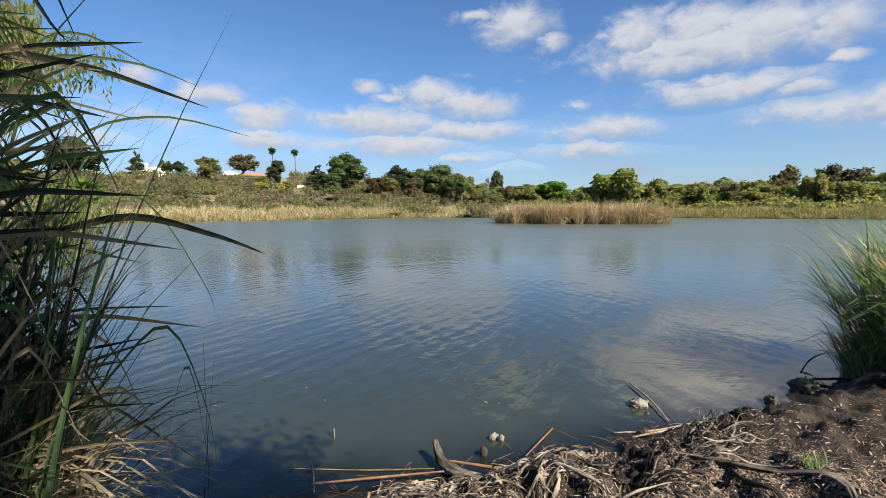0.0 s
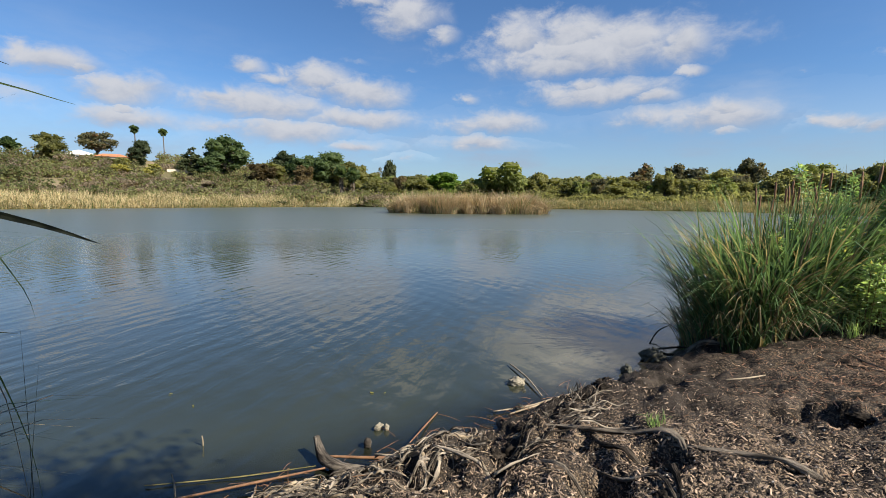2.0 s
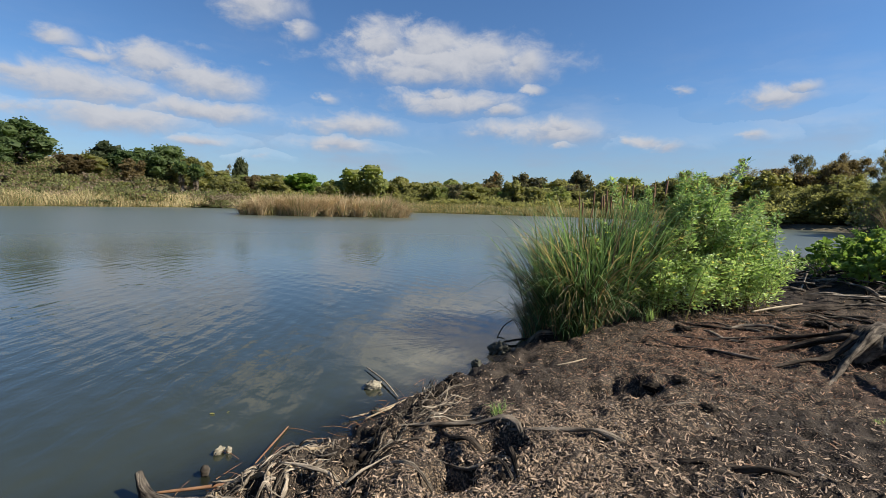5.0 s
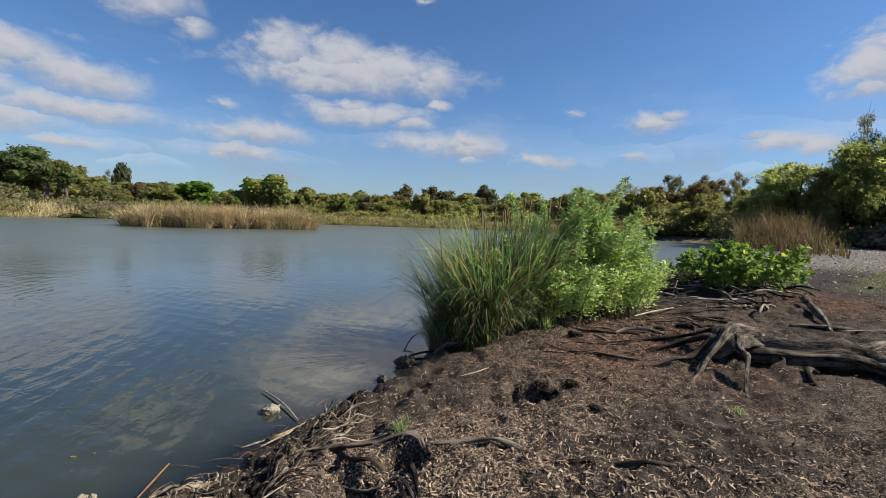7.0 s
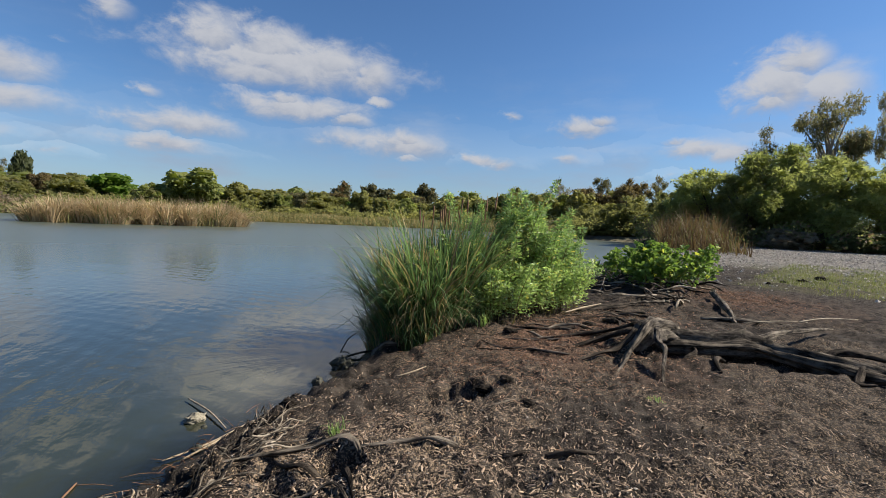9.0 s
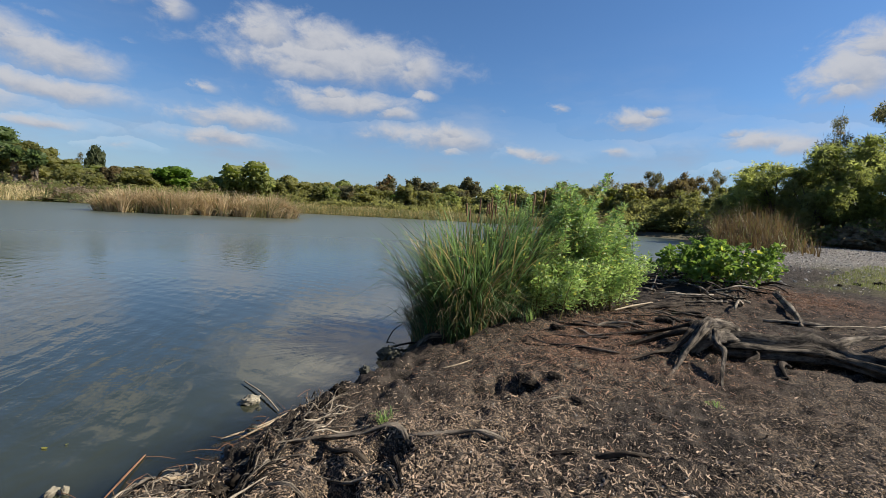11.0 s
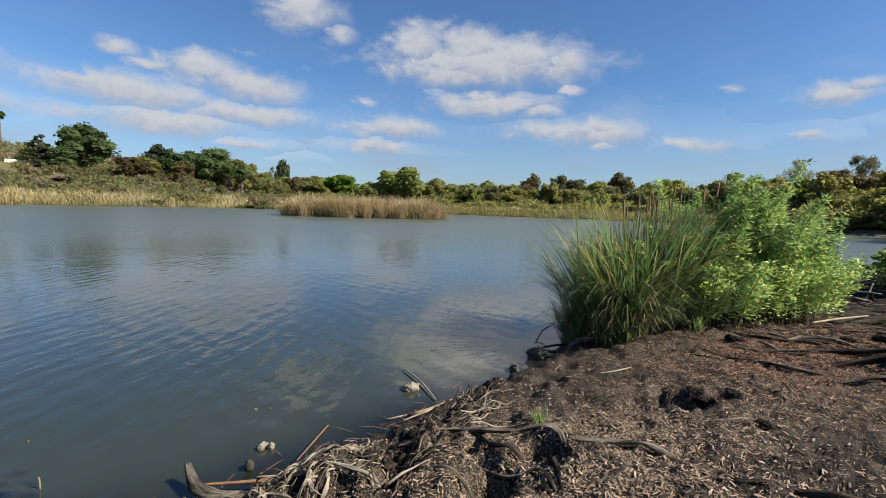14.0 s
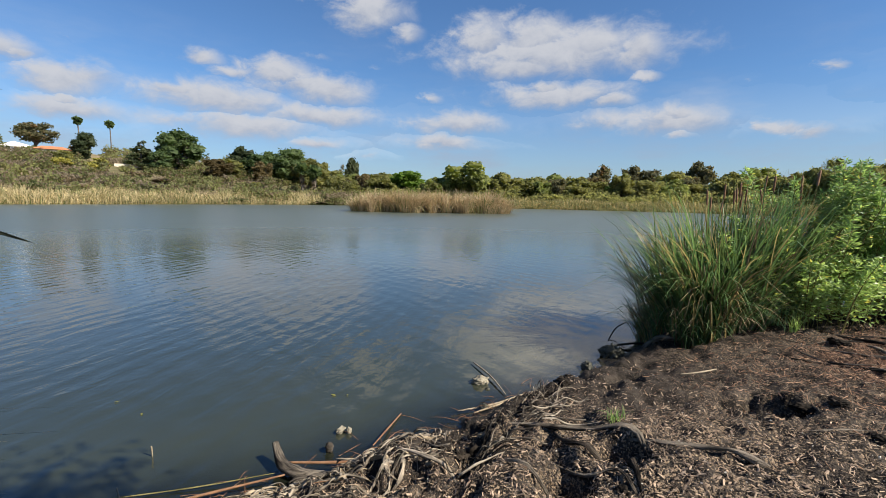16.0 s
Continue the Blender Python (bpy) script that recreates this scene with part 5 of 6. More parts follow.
def shoot_bush(name, label, feet, stems, spread, tall, leaf, leaf_mat, per_stem, local, stem_r=0.008, bend=0.25, low=0.12, template=LEAF4, template_faces=LEAF4_FACES, wide=1.0):
    """Many upright stems set with narrow leaves."""
    centre = np.mean(feet, 0)
    at = (centre[0], centre[1], height(*centre))
    ob = thing(name, at, label, "shrub")
    spots, axes_, sizes = [], [], []
    for i in range(stems):
        a, b = feet[int(local.integers(len(feet)))], local.normal(size=2) * spread
        x, y = a[0] + b[0], a[1] + b[1]
        z = max(height(x, y), -0.1)
        h = tall(x, y) * local.uniform(0.6, 1.05)
        lean = local.normal(size=2) * bend * h + b * 0.45
        pts = np.array([(x, y, z - 0.03), (x + lean[0] * 0.25, y + lean[1] * 0.25, z + h * 0.4), (x + lean[0] * 0.6, y + lean[1] * 0.6, z + h * 0.75), (x + lean[0], y + lean[1], z + h)]) - at
        v, f = tube(pts, [stem_r, stem_r * 0.8, stem_r * 0.5, stem_r * 0.2], 5, 0.1, i)
        part("stem", fast_mesh("stem", v, f, M_STEM, True), ob)
        n = int(per_stem * h)
        t = local.uniform(low, 1.0, n) ** 0.85 * 3
        k = np.clip(t.astype(int), 0, 2)
        base = pts[k] + (pts[k + 1] - pts[k]) * (t - k)[:, None]
        out = unit(local, n) * (1, 1, 0.5) + (0, 0, 0.45)
        reach = 0.20 * np.clip(1.15 - t / 3, 0.1, 1)[:, None] * local.random((n, 1))
        spots.append(base + out * reach)
        axes_.append(out + (0, 0, -0.25))
        sizes.append(leaf * local.uniform(0.6, 1.25, n))
    spots, axes_, sizes = np.concatenate(spots), np.concatenate(axes_), np.concatenate(sizes)
    v, f = scatter(template * (wide, 1, 1), template_faces, frames(axes_, local.random(len(spots)) * 6.28), spots, sizes)
    part("leaves", fast_mesh("leaves", v, f, leaf_mat), ob, kind="stuff")
    return ob


def willow_height(x, y):
    return 1.22 + 0.40 * float(ramp(np.array(x), 6.0, 6.45)) + 0.45 * math.exp(-((x - 6.45) / 0.3) ** 2) - 0.22 * max(0.0, abs(x - 6.3) - 0.5)


WILLOW_FEET = [(5.72, 4.42), (5.6, 4.3), (5.95, 4.15), (6.0, 4.0), (5.9, 4.3), (7.3, 3.55), (6.8, 3.65), (6.15, 4.1), (6.3, 4.1), (6.6, 4.0), (6.95, 3.85), (7.25, 3.75), (6.6, 4.4), (7.0, 4.2), (7.35, 3.95), (7.55, 3.85), (7.5, 3.65), (7.7, 3.75)]
shoot_bush("willow_shoots", "sunlit thicket of young willow shoots with narrow light green leaves", WILLOW_FEET, 225, 0.17, willow_height, 0.074, M_SHOOT, 190,
           np.random.default_rng(21), bend=0.17, wide=0.85)
shoot_bush("bank_weeds", "low light green leafy shoots at the edge of the bare soil", [(5.75, 4.0), (5.95, 3.85), (6.3, 3.65), (6.7, 3.5), (7.1, 3.4), (7.4, 3.4), (7.6, 3.6)], 120, 0.14,
           lambda x, y: 0.85, 0.066, M_SHOOT, 150, np.random.default_rng(22), 0.003, 0.3)

BROAD = np.array([(0, 0, 0), (0.28, 0.2, 0.06), (0.40, 0.5, 0.02), (0.2, 0.8, 0), (0, 1.0, -0.12), (-0.2, 0.8, 0), (-0.40, 0.5, 0.02), (-0.28, 0.2, 0.06), (0, 0.5, -0.05)])
BROAD_FACES = np.array([(8, a, a + 1) for a in range(7)] + [(8, 7, 0)])
BUSH_FEET = [(11.0, 3.6), (11.6, 3.3), (12.2, 3.1), (11.4, 2.9), (12.0, 2.7), (12.6, 2.8), (11.0, 2.6), (10.7, 3.0)]
shoot_bush("leafy_bush", "low spreading bush with bright green broad leaves over exposed roots", BUSH_FEET, 80, 0.28,
           lambda x, y: 0.92 - 0.25 * abs(x - 11.5), 0.105, M_BUSH, 90, np.random.default_rng(31), 0.010, 0.35, 0.1, BROAD, BROAD_FACES, 0.95)


# ---- dead wood, roots, stones ----
def root(points, radii, mat, parent=None, seed=1, name="root", gnarl=0.35, sides=9, label="", category="root", group="", on_ground=True):
    p = [(x, y, z + (height(x, y) if on_ground else 0)) for x, y, z in points]
    v, f, fibre = tube(p, radii, sides, gnarl * 0.5, seed, True, gnarl * 0.35, True)
    if parent is not None:
        at = np.array(parent.matrix_basis.translation)
        return part(name, set_grain(fast_mesh(name, v - at, f, mat, True), fibre), parent, label)
    at = np.array(p[0])
    ob = new(name, set_grain(fast_mesh(name, v - at, f, mat, True), fibre))
    ob.location = at
    return tagged(ob, label, category, group)


def fallen_log():
    """The trunk lies on its broken roots; heights are above the soil."""
    ob = thing("fallen_log", (6.1, 1.3, height(6.1, 1.3)), "weathered grey fallen trunk with stump and splayed roots on bare soil", "log")
    g = height(6.1, 1.0)
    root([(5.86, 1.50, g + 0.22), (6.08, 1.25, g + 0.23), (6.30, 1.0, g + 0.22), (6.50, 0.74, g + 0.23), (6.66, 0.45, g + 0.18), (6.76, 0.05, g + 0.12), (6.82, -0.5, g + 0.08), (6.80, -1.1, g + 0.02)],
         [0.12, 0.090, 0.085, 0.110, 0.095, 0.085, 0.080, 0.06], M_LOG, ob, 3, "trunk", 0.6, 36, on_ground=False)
    root([(5.60, 1.62, g + 0.12), (5.76, 1.56, g + 0.25), (5.98, 1.50, g + 0.31), (6.22, 1.40, g + 0.27), (6.42, 1.26, g + 0.12)], [0.07, 0.12, 0.135, 0.12, 0.06], M_ROOT, ob, 5, "stump", 0.6, 36, "pale ribbed stump end", on_ground=False)
    for i, (pts, r) in enumerate([
        ([(5.74, 1.52, 0.28), (5.50, 1.54, 0.22), (5.20, 1.54, 0.11), (4.92, 1.52, 0.03), (4.66, 1.51, -0.01)], [0.075, 0.055, 0.042, 0.026, 0.010]),
        ([(5.66, 1.40, 0.28), (5.46, 1.34, 0.23), (5.28, 1.22, 0.15), (5.02, 1.16, 0.05), (4.73, 1.07, 0.0)], [0.055, 0.034, 0.028, 0.024, 0.012]),
        ([(5.7, 1.68, 0.2), (5.55, 1.95, 0.10), (5.35, 2.15, 0.03), (5.0, 2.3, 0.0)], [0.06, 0.04, 0.03, 0.012]),
        ([(5.9, 1.7, 0.2), (5.95, 2.05, 0.08), (5.85, 2.45, 0.02), (5.65, 2.8, -0.01)], [0.06, 0.04, 0.028, 0.012])] + [
        ([(5.62, 1.60, 0.2), (5.35, 1.72, 0.09), (5.05, 1.80, 0.03), (4.7, 1.95, 0.0)], [0.05, 0.035, 0.024, 0.01]),
        ([(6.20, 0.86, 0.08), (5.98, 0.80, 0.04), (5.72, 0.84, 0.03), (5.5, 0.74, -0.01)], [0.02, 0.03, 0.03, 0.015]),
        ([(6.12, 1.15, 0.10), (5.9, 1.06, 0.05), (5.68, 1.12, 0.03), (5.45, 1.0, -0.01)], [0.02, 0.026, 0.02, 0.01]),
        ([(6.52, 0.70, 0.26), (6.85, 0.52, 0.22), (7.3, 0.36, 0.18), (8.1, 0.1, 0.14), (8.9, -0.1, 0.10)], [0.075, 0.045, 0.038, 0.035, 0.02]),
        ([(6.76, 0.0, 0.14), (7.0, -0.25, 0.12), (7.25, -0.6, 0.06)], [0.07, 0.05, 0.03])] + [
        ([(6.76, -0.35, 0.10), (6.45, -0.3, 0.06), (6.2, -0.42, 0.0)], [0.05, 0.035, 0.02]),
        ([(6.2, 1.5, 0.22), (6.5, 1.52, 0.14), (6.9, 1.4, 0.04)], [0.06, 0.04, 0.02]),
    ]):
        # sunlit roots get the pale bark, the others a shade-dark one
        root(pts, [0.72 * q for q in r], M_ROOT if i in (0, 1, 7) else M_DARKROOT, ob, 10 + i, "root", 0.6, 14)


fallen_log()


def root_mat():
    ob = thing("root_mat", (0.5, 3.0, 0.1), "tangle of grey washed-out roots along the waterline", "roots")
    local = np.random.default_rng(44)
    for i in range(240):
        x = local.uniform(-0.55, 1.05)
        y = 3.04 + 0.22 * x - local.uniform(-0.10, 0.55)
        thick = i % 7 == 0
        a = local.normal() * (0.9 if not thick else 0.5) + 0.2 + (math.pi if local.random() < 0.3 else 0)
        pts, z = [], 0.006 + 0.06 * local.random() ** 2
        for k in range(5):
            pts.append((x, y, (0.0 if thick else z) + 0.03 * local.random() * (k % 2)))
            a += local.normal() * 0.55
            s = local.uniform(0.03, 0.085) * (1.3 if thick else 1)
            x, y = x + math.cos(a) * s, y + math.sin(a) * s
        r = 0.007 + 0.006 * local.random() if thick else 0.002 + 0.005 * local.random() ** 2
        root(pts, [r * 0.8, r * 1.2, r * 0.9, r * 1.1, r * 0.4], (M_PALEROOT, M_PALEROOT, M_ROOT, M_CANE, M_PALEROOT)[int(local.integers(5))], ob, 100 + i, "root", 0.9, 9 if thick else 6)
    local = np.random.default_rng(45)
    ob = thing("edge_roots", (1.6, 3.1, 0.2), "thin bleached roots hanging over the eroded bank edge", "roots")
    for i in range(75):
        x = local.uniform(0.95, 2.2)
        y = 2.55 + 0.55 * x - 0.10 - local.uniform(0.05, 0.62)
        a = local.normal() * 0.7 + 0.5
        pts, z = [], 0.02 + 0.03 * local.random()
        for k in range(5):
            pts.append((x, y, z + 0.03 * local.random()))
            a += local.normal() * 0.32
            s = local.uniform(0.05, 0.12)
            x, y = x + math.cos(a) * s, y + math.sin(a) * s
        r = local.uniform(0.002, 0.007)
        root(pts, [r, r * 1.1, r, r * 0.8, r * 0.4], (M_PALEROOT, M_ROOT, M_ROOT, M_DARKROOT)[int(local.integers(4))], ob, 300 + i, "root", 0.4, 6)


root_mat()

SINGLE_ROOTS = [
    ([(1.50, 3.02, 0.05), (1.64, 2.90, 0.04), (1.82, 2.74, 0.03), (2.00, 2.57, 0.02), (2.10, 2.40, 0.01), (2.13, 2.27, 0.0), (2.10, 2.16, -0.03)], [0.008, 0.013, 0.019, 0.015, 0.021, 0.018, 0.008], M_ROOT),
    ([(1.80, 2.72, 0.0), (1.76, 2.52, 0.03), (1.80, 2.34, 0.05), (1.85, 2.18, 0.06), (1.86, 2.02, 0.03), (1.76, 1.82, 0.0)], [0.008, 0.015, 0.019, 0.016, 0.020, 0.01], M_DARKROOT),
    ([(2.08, 2.30, 0.02), (2.22, 2.12, 0.01), (2.32, 2.02, 0.015), (2.42, 1.90, 0.01), (2.50, 1.82, 0.02), (2.56, 1.76, 0.0)], [0.007, 0.009, 0.014, 0.010, 0.022, 0.017], M_ROOT),
    ([(1.50, 2.48, 0.03), (1.56, 2.30, 0.025), (1.64, 2.12, 0.02), (1.76, 2.0, 0.02), (1.74, 1.84, 0.0)], [0.005, 0.007, 0.008, 0.010, 0.007], M_ROOT)] + [
    ([(1.22, 2.45, 0.02), (1.32, 2.22, 0.03), (1.44, 2.05, 0.03), (1.42, 1.85, 0.0)], [0.005, 0.008, 0.009, 0.006], M_ROOT),
    ([(2.62, 1.45, 0.0), (2.70, 1.36, 0.01), (2.80, 1.30, 0.0)], [0.010, 0.014, 0.008], M_DARKROOT),
    ([(2.80, 1.25, 0.01), (2.90, 1.12, 0.015), (3.02, 1.02, 0.0)], [0.012, 0.020, 0.010], M_DARKROOT),
    ([(0.05, 3.15, 0.03), (0.22, 3.08, 0.04), (0.42, 3.02, 0.03)], [0.026, 0.030, 0.02], M_ROOT),
    ([(0.72, 2.9, 0.03), (0.85, 2.72, 0.06), (0.95, 2.58, 0.05), (1.0, 2.45, 0.0)], [0.006, 0.010, 0.011, 0.007], M_PALEROOT),
    ([(4.25, 4.60, 0.02), (4.45, 4.56, 0.03), (4.7, 4.48, 0.02)], [0.02, 0.034, 0.02], M_ROOT)] + [
    ([(3.15, 1.95, 0.005), (3.35, 1.85, 0.01), (3.6, 1.82, 0.0)], [0.005, 0.008, 0.004], M_ROOT),
    ([(10.6, 1.75, 0.15), (9.7, 1.40, 0.10), (8.9, 1.15, 0.06), (8.5, 1.05, 0.0)], [0.035, 0.055, 0.05, 0.02], M_ROOT),
    ([(8.4, 1.5, 0.03), (8.7, 1.0, 0.05), (9.2, 0.4, 0.02)], [0.02, 0.03, 0.015], M_ROOT),
    ([(7.6, 3.2, 0.02), (8.2, 2.9, 0.05), (8.8, 2.7, 0.03), (9.4, 2.7, 0.0)], [0.03, 0.045, 0.04, 0.02], M_DARKROOT),
]
for i, (points, radii, mat) in enumerate(SINGLE_ROOTS):
    root(points, radii, mat, None, 500 + i, "root", 0.6, 12, "gnarled grey root lying exposed on the soil" if mat is M_ROOT else "dark gnarled root half buried in the soil", group="exposed roots on the bank")

local = np.random.default_rng(51)
for i in range(34):
    x, y = local.uniform(4.6, 8.2), local.uniform(1.9, 3.1)
    y += 0.25 * (6.5 - x) * 0.4
    a, pts = local.uniform(1.2, 2.4), []
    for k in range(4):
        pts.append((x, y, 0.012 + 0.012 * local.random()))
        a += local.normal() * 0.3
        s = local.uniform(0.15, 0.3)
        x, y = x + math.cos(a) * s, y + math.sin(a) * s
    r = local.uniform(0.008, 0.022)
    root(pts, [r * 0.5, r, r, r * 0.4], M_ROOT if i % 3 else M_DARKROOT, None, 700 + i, "root", 0.35, 7, "flat surface root on the reddish soil", group="surface roots by the log")
bush_roots = thing("bush_roots", (11.2, 3.2, height(11.2, 3.2)), "heap of tangled exposed roots beneath the leafy bush", "roots")
for i in range(75):
    x, y = local.uniform(9.2, 11.8), local.uniform(1.9, 4.3)
    a, pts, lift = local.uniform(1.0, 3.6), [], local.uniform(0, 0.25)
    for k in range(4):
        pts.append((x, y, 0.03 + lift * local.random()))
        a += local.normal() * 0.5
        s = local.uniform(0.15, 0.35)
        x, y = x + math.cos(a) * s, y + math.sin(a) * s
    r = local.uniform(0.008, 0.024)
    root(pts, [r, r, r * 0.9, r * 0.4], M_PALEROOT if i % 3 == 0 else M_ROOT if i % 3 == 1 else M_DARKROOT, bush_roots, 800 + i, "root", 0.55, 7)

# the upright stub at the waterline
root([(-0.07, 3.49, 0.155), (-0.045, 3.42, 0.10), (0.0, 3.31, 0.06), (0.12, 3.20, 0.05), (0.30, 3.12, 0.05)], [0.026, 0.034, 0.040, 0.044, 0.03], M_ROOT, None, 900, "root_stub", 0.2, 12,
     "smooth dark grey root stub poking up from the water", on_ground=False)

STICKS = [
    ([(2.10, 4.96, 0.03), (2.12, 4.5, 0.035), (2.09, 4.07, 0.02)], 0.010, M_CANE, "bleached stick floating in the shallows"),
    ([(1.50, 3.86, 0.02), (1.85, 3.86, 0.035), (2.2, 3.88, 0.09), (2.52, 3.88, 0.13)], 0.009, M_CANE, "long pale cane lying on the shore"),
    ([(1.60, 3.72, 0.05), (1.80, 3.72, 0.09), (1.97, 3.76, 0.10)], 0.010, M_CANE, "short pale stick on the shore"),
    ([(0.99, 3.97, 0.01), (0.80, 3.68, 0.03), (0.64, 3.40, 0.07)], 0.008, M_REDCANE, "thin red-brown stick slanting into the water"),
    ([(0.02, 3.36, 0.06), (0.40, 3.20, 0.09), (0.94, 3.02, 0.13)], 0.013, M_REDCANE, "orange-brown dry reed stalk at the waterline"),
    ([(0.35, 3.28, 0.08), (0.75, 3.14, 0.10), (1.15, 3.08, 0.13)], 0.008, M_CANE, "straw-coloured stalk at the waterline"),
    ([(-1.2, 3.34, 0.015), (-0.6, 3.31, 0.015), (-0.07, 3.27, 0.05)], 0.005, M_STEM, "thin green stalk lying on the water")] + [
    ([(-0.95, 3.1, 0.04), (-0.45, 3.16, 0.05), (0.0, 3.18, 0.08)], 0.010, M_REDCANE, "brown reed stalk along the waterline"),
    ([(-0.92, 3.05, 0.0), (-0.93, 3.08, 0.14), (-0.95, 3.1, 0.22)], 0.006, M_CANE, "short upright twig at the waterline"),
    ([(0.25, 3.05, 0.12), (0.5, 2.95, 0.16), (0.72, 2.82, 0.2)], 0.008, M_CANE, "pale stalk on the root tangle"),
    ([(1.25, 2.62, 0.30), (1.45, 2.80, 0.26), (1.62, 2.95, 0.24)], 0.007, M_CANE, "pale twig on the bank edge"),
    ([(-0.96, 3.83, -0.05), (-0.96, 3.83, 0.05), (-0.965, 3.83, 0.085)], 0.006, M_CANE, "small white upright stalk in the water"),
    ([(4.32, 5.35, 0.0), (4.6, 5.55, 0.1), (4.75, 5.5, 0.2)], 0.010, M_DARKROOT, "dark twig standing out of the water"),
    ([(4.15, 5.1, 0.01), (4.4, 5.02, 0.05), (4.62, 4.98, 0.05)], 0.016, M_DARKROOT, "dark stick at the water's edge"),
    ([(7.0, 3.15, 0.62), (7.5, 3.05, 0.66), (8.1, 3.0, 0.66)], 0.015, M_CANE, "dry cane lying below the weeds")] + [
    ([(8.3, 0.9, 0.68), (8.8, 0.5, 0.70), (9.2, 0.2, 0.68)], 0.009, M_CANE, "pale dry branch beside the log"),
    ([(9.0, 0.3, 0.70), (9.6, 0.0, 0.72), (10.1, -0.4, 0.70)], 0.010, M_CANE, "bleached dry branch on the soil"),
    ([(3.25, 3.05, 0.50), (3.4, 3.0, 0.52), (3.62, 3.02, 0.52)], 0.007, M_CANE, "small pale twig on the soil"),
]
for i, (points, r, mat, label) in enumerate(STICKS):
    root(points, [r * 0.75, *([r] * (len(points) - 2)), r * 0.6], mat, None, 950 + i, "stick", 0.12, 7, label, "stick", on_ground=False)

local = np.random.default_rng(61)
twigs = []
for i in range(80):
    x = local.uniform(-0.9, 2.6)
    y = float(np.interp(x, [-1, 0, 1, 2, 2.7], [3.0, 3.2, 3.5, 3.9, 4.1])) + local.normal() * 0.16
    z = max(height(x, y), 0.0) + 0.012
    a, l = local.uniform(0, 6.28), local.uniform(0.06, 0.28)
    twigs.append(tube([(x, y, z), (x + math.cos(a) * l * 0.5, y + math.sin(a) * l * 0.5, z + 0.02 * local.random()), (x + math.cos(a) * l, y + math.sin(a) * l, max(height(x + math.cos(a) * l, y + math.sin(a) * l), 0) + 0.01 + 0.05 * local.random() ** 3)],
                      [0.003, 0.0025, 0.0012], 4, 0.1, i, False))
tagged(new("twig_litter", fast_mesh("twig_litter", *join(twigs), M_REDCANE, True)), "thin twigs and reed bits washed up along the waterline", "twigs", kind="stuff")


def stone(x, y, z, size, mat, label, seed, name="stone", group="stones at the waterline", rugged=1.0):
    bm = bmesh.new()
    bmesh.ops.create_icosphere(bm, subdivisions=3 if rugged < 2 else 4, radius=1.0)
    r = np.random.default_rng(seed)
    off = Vector(r.uniform(0, 50, 3))
    for v in bm.verts:
        n = v.co.normalized()
        v.co = n * (1 + 0.35 * noise.noise(n * 1.3 + off) + rugged * (0.16 * noise.noise(n * 4.0 + off) + 0.10 * noise.noise(n * 9.0 + off)))
        v.co = Vector((v.co.x * size[0], v.co.y * size[1], v.co.z * size[2]))
    mesh = bpy.data.meshes.new(name)
    bm.to_mesh(mesh)
    bm.free()
    mesh.materials.append(mat)
    mesh.polygons.foreach_set("use_smooth", np.full(len(mesh.polygons), True))
    ob = new(name, mesh)
    ob.matrix_basis = pose(x, y, z, 0, 0, float(r.uniform(0, 360)))
    return tagged(ob, label, "stone", group)


stone(1.97, 4.44, 0.02, (0.085, 0.065, 0.06), M_STONE, "pale yellowish stone in the shallow water", 1, rugged=2.2)
stone(1.98, 4.27, 0.0, (0.03, 0.022, 0.02), M_DARKSTONE, "small dark pebble in the shallows", 2)
stone(0.43, 3.79, 0.02, (0.045, 0.022, 0.032), M_STONE, "whitish broken stone at the waterline", 3, rugged=1.8)
stone(0.50, 3.77, 0.02, (0.025, 0.02, 0.035), M_STONE, "whitish broken stone at the waterline", 4, rugged=1.8)
stone(0.32, 3.53, 0.03, (0.035, 0.03, 0.045), M_ROOT, "small grey stone at the waterline", 5, rugged=1.8)
stone(3.92, 4.76, 0.04, (0.14, 0.11, 0.10), M_DARKSTONE, "dark mossy wet rock at the waterline", 6, rugged=3.0)
stone(3.34, 4.47, 0.03, (0.07, 0.055, 0.06), M_DARKSTONE, "small dark wet rock at the waterline", 7, rugged=3.0)
stone(1.75, 3.82, 0.03, (0.05, 0.04, 0.04), M_DARKSTONE, "muddy stone at the waterline", 8)
stone(1.42, 3.10, height(1.42, 3.10) + 0.01, (0.04, 0.035, 0.035), M_STONE, "pale clod stuck in the eroded bank", 9, rugged=1.8)
stone(1.30, 2.98, height(1.30, 2.98), (0.08, 0.065, 0.06), M_DARKROOT, "dark lump of soil in the eroded bank", 10, rugged=1.8)
for i, (x, y, s) in enumerate([(1.05, 2.95, 0.07), (0.80, 3.05, 0.05), (1.55, 3.30, 0.06), (2.0, 3.3, 0.05), (2.6, 3.75, 0.05), (3.62, 2.30, 0.07), (3.75, 2.15, 0.06), (3.3, 2.3, 0.05),
                               (3.42, 1.72, 0.05), (5.5, 3.2, 0.09), (7.0, 2.4, 0.10), (6.6, 2.6, 0.08), (16.8, 1.0, 0.09), (17.6, 0.6, 0.11), (18.6, 0.2, 0.14), (16.0, 1.3, 0.07), (2.7, 0.6, 0.03)]):
    stone(x, y, height(x, y) + s * 0.25, (s, s * 0.8, s * 0.4), M_DARKROOT, "lump of dark soil and wood on the bank", 20 + i, "clod", "dark clods on the bank", 3.5)


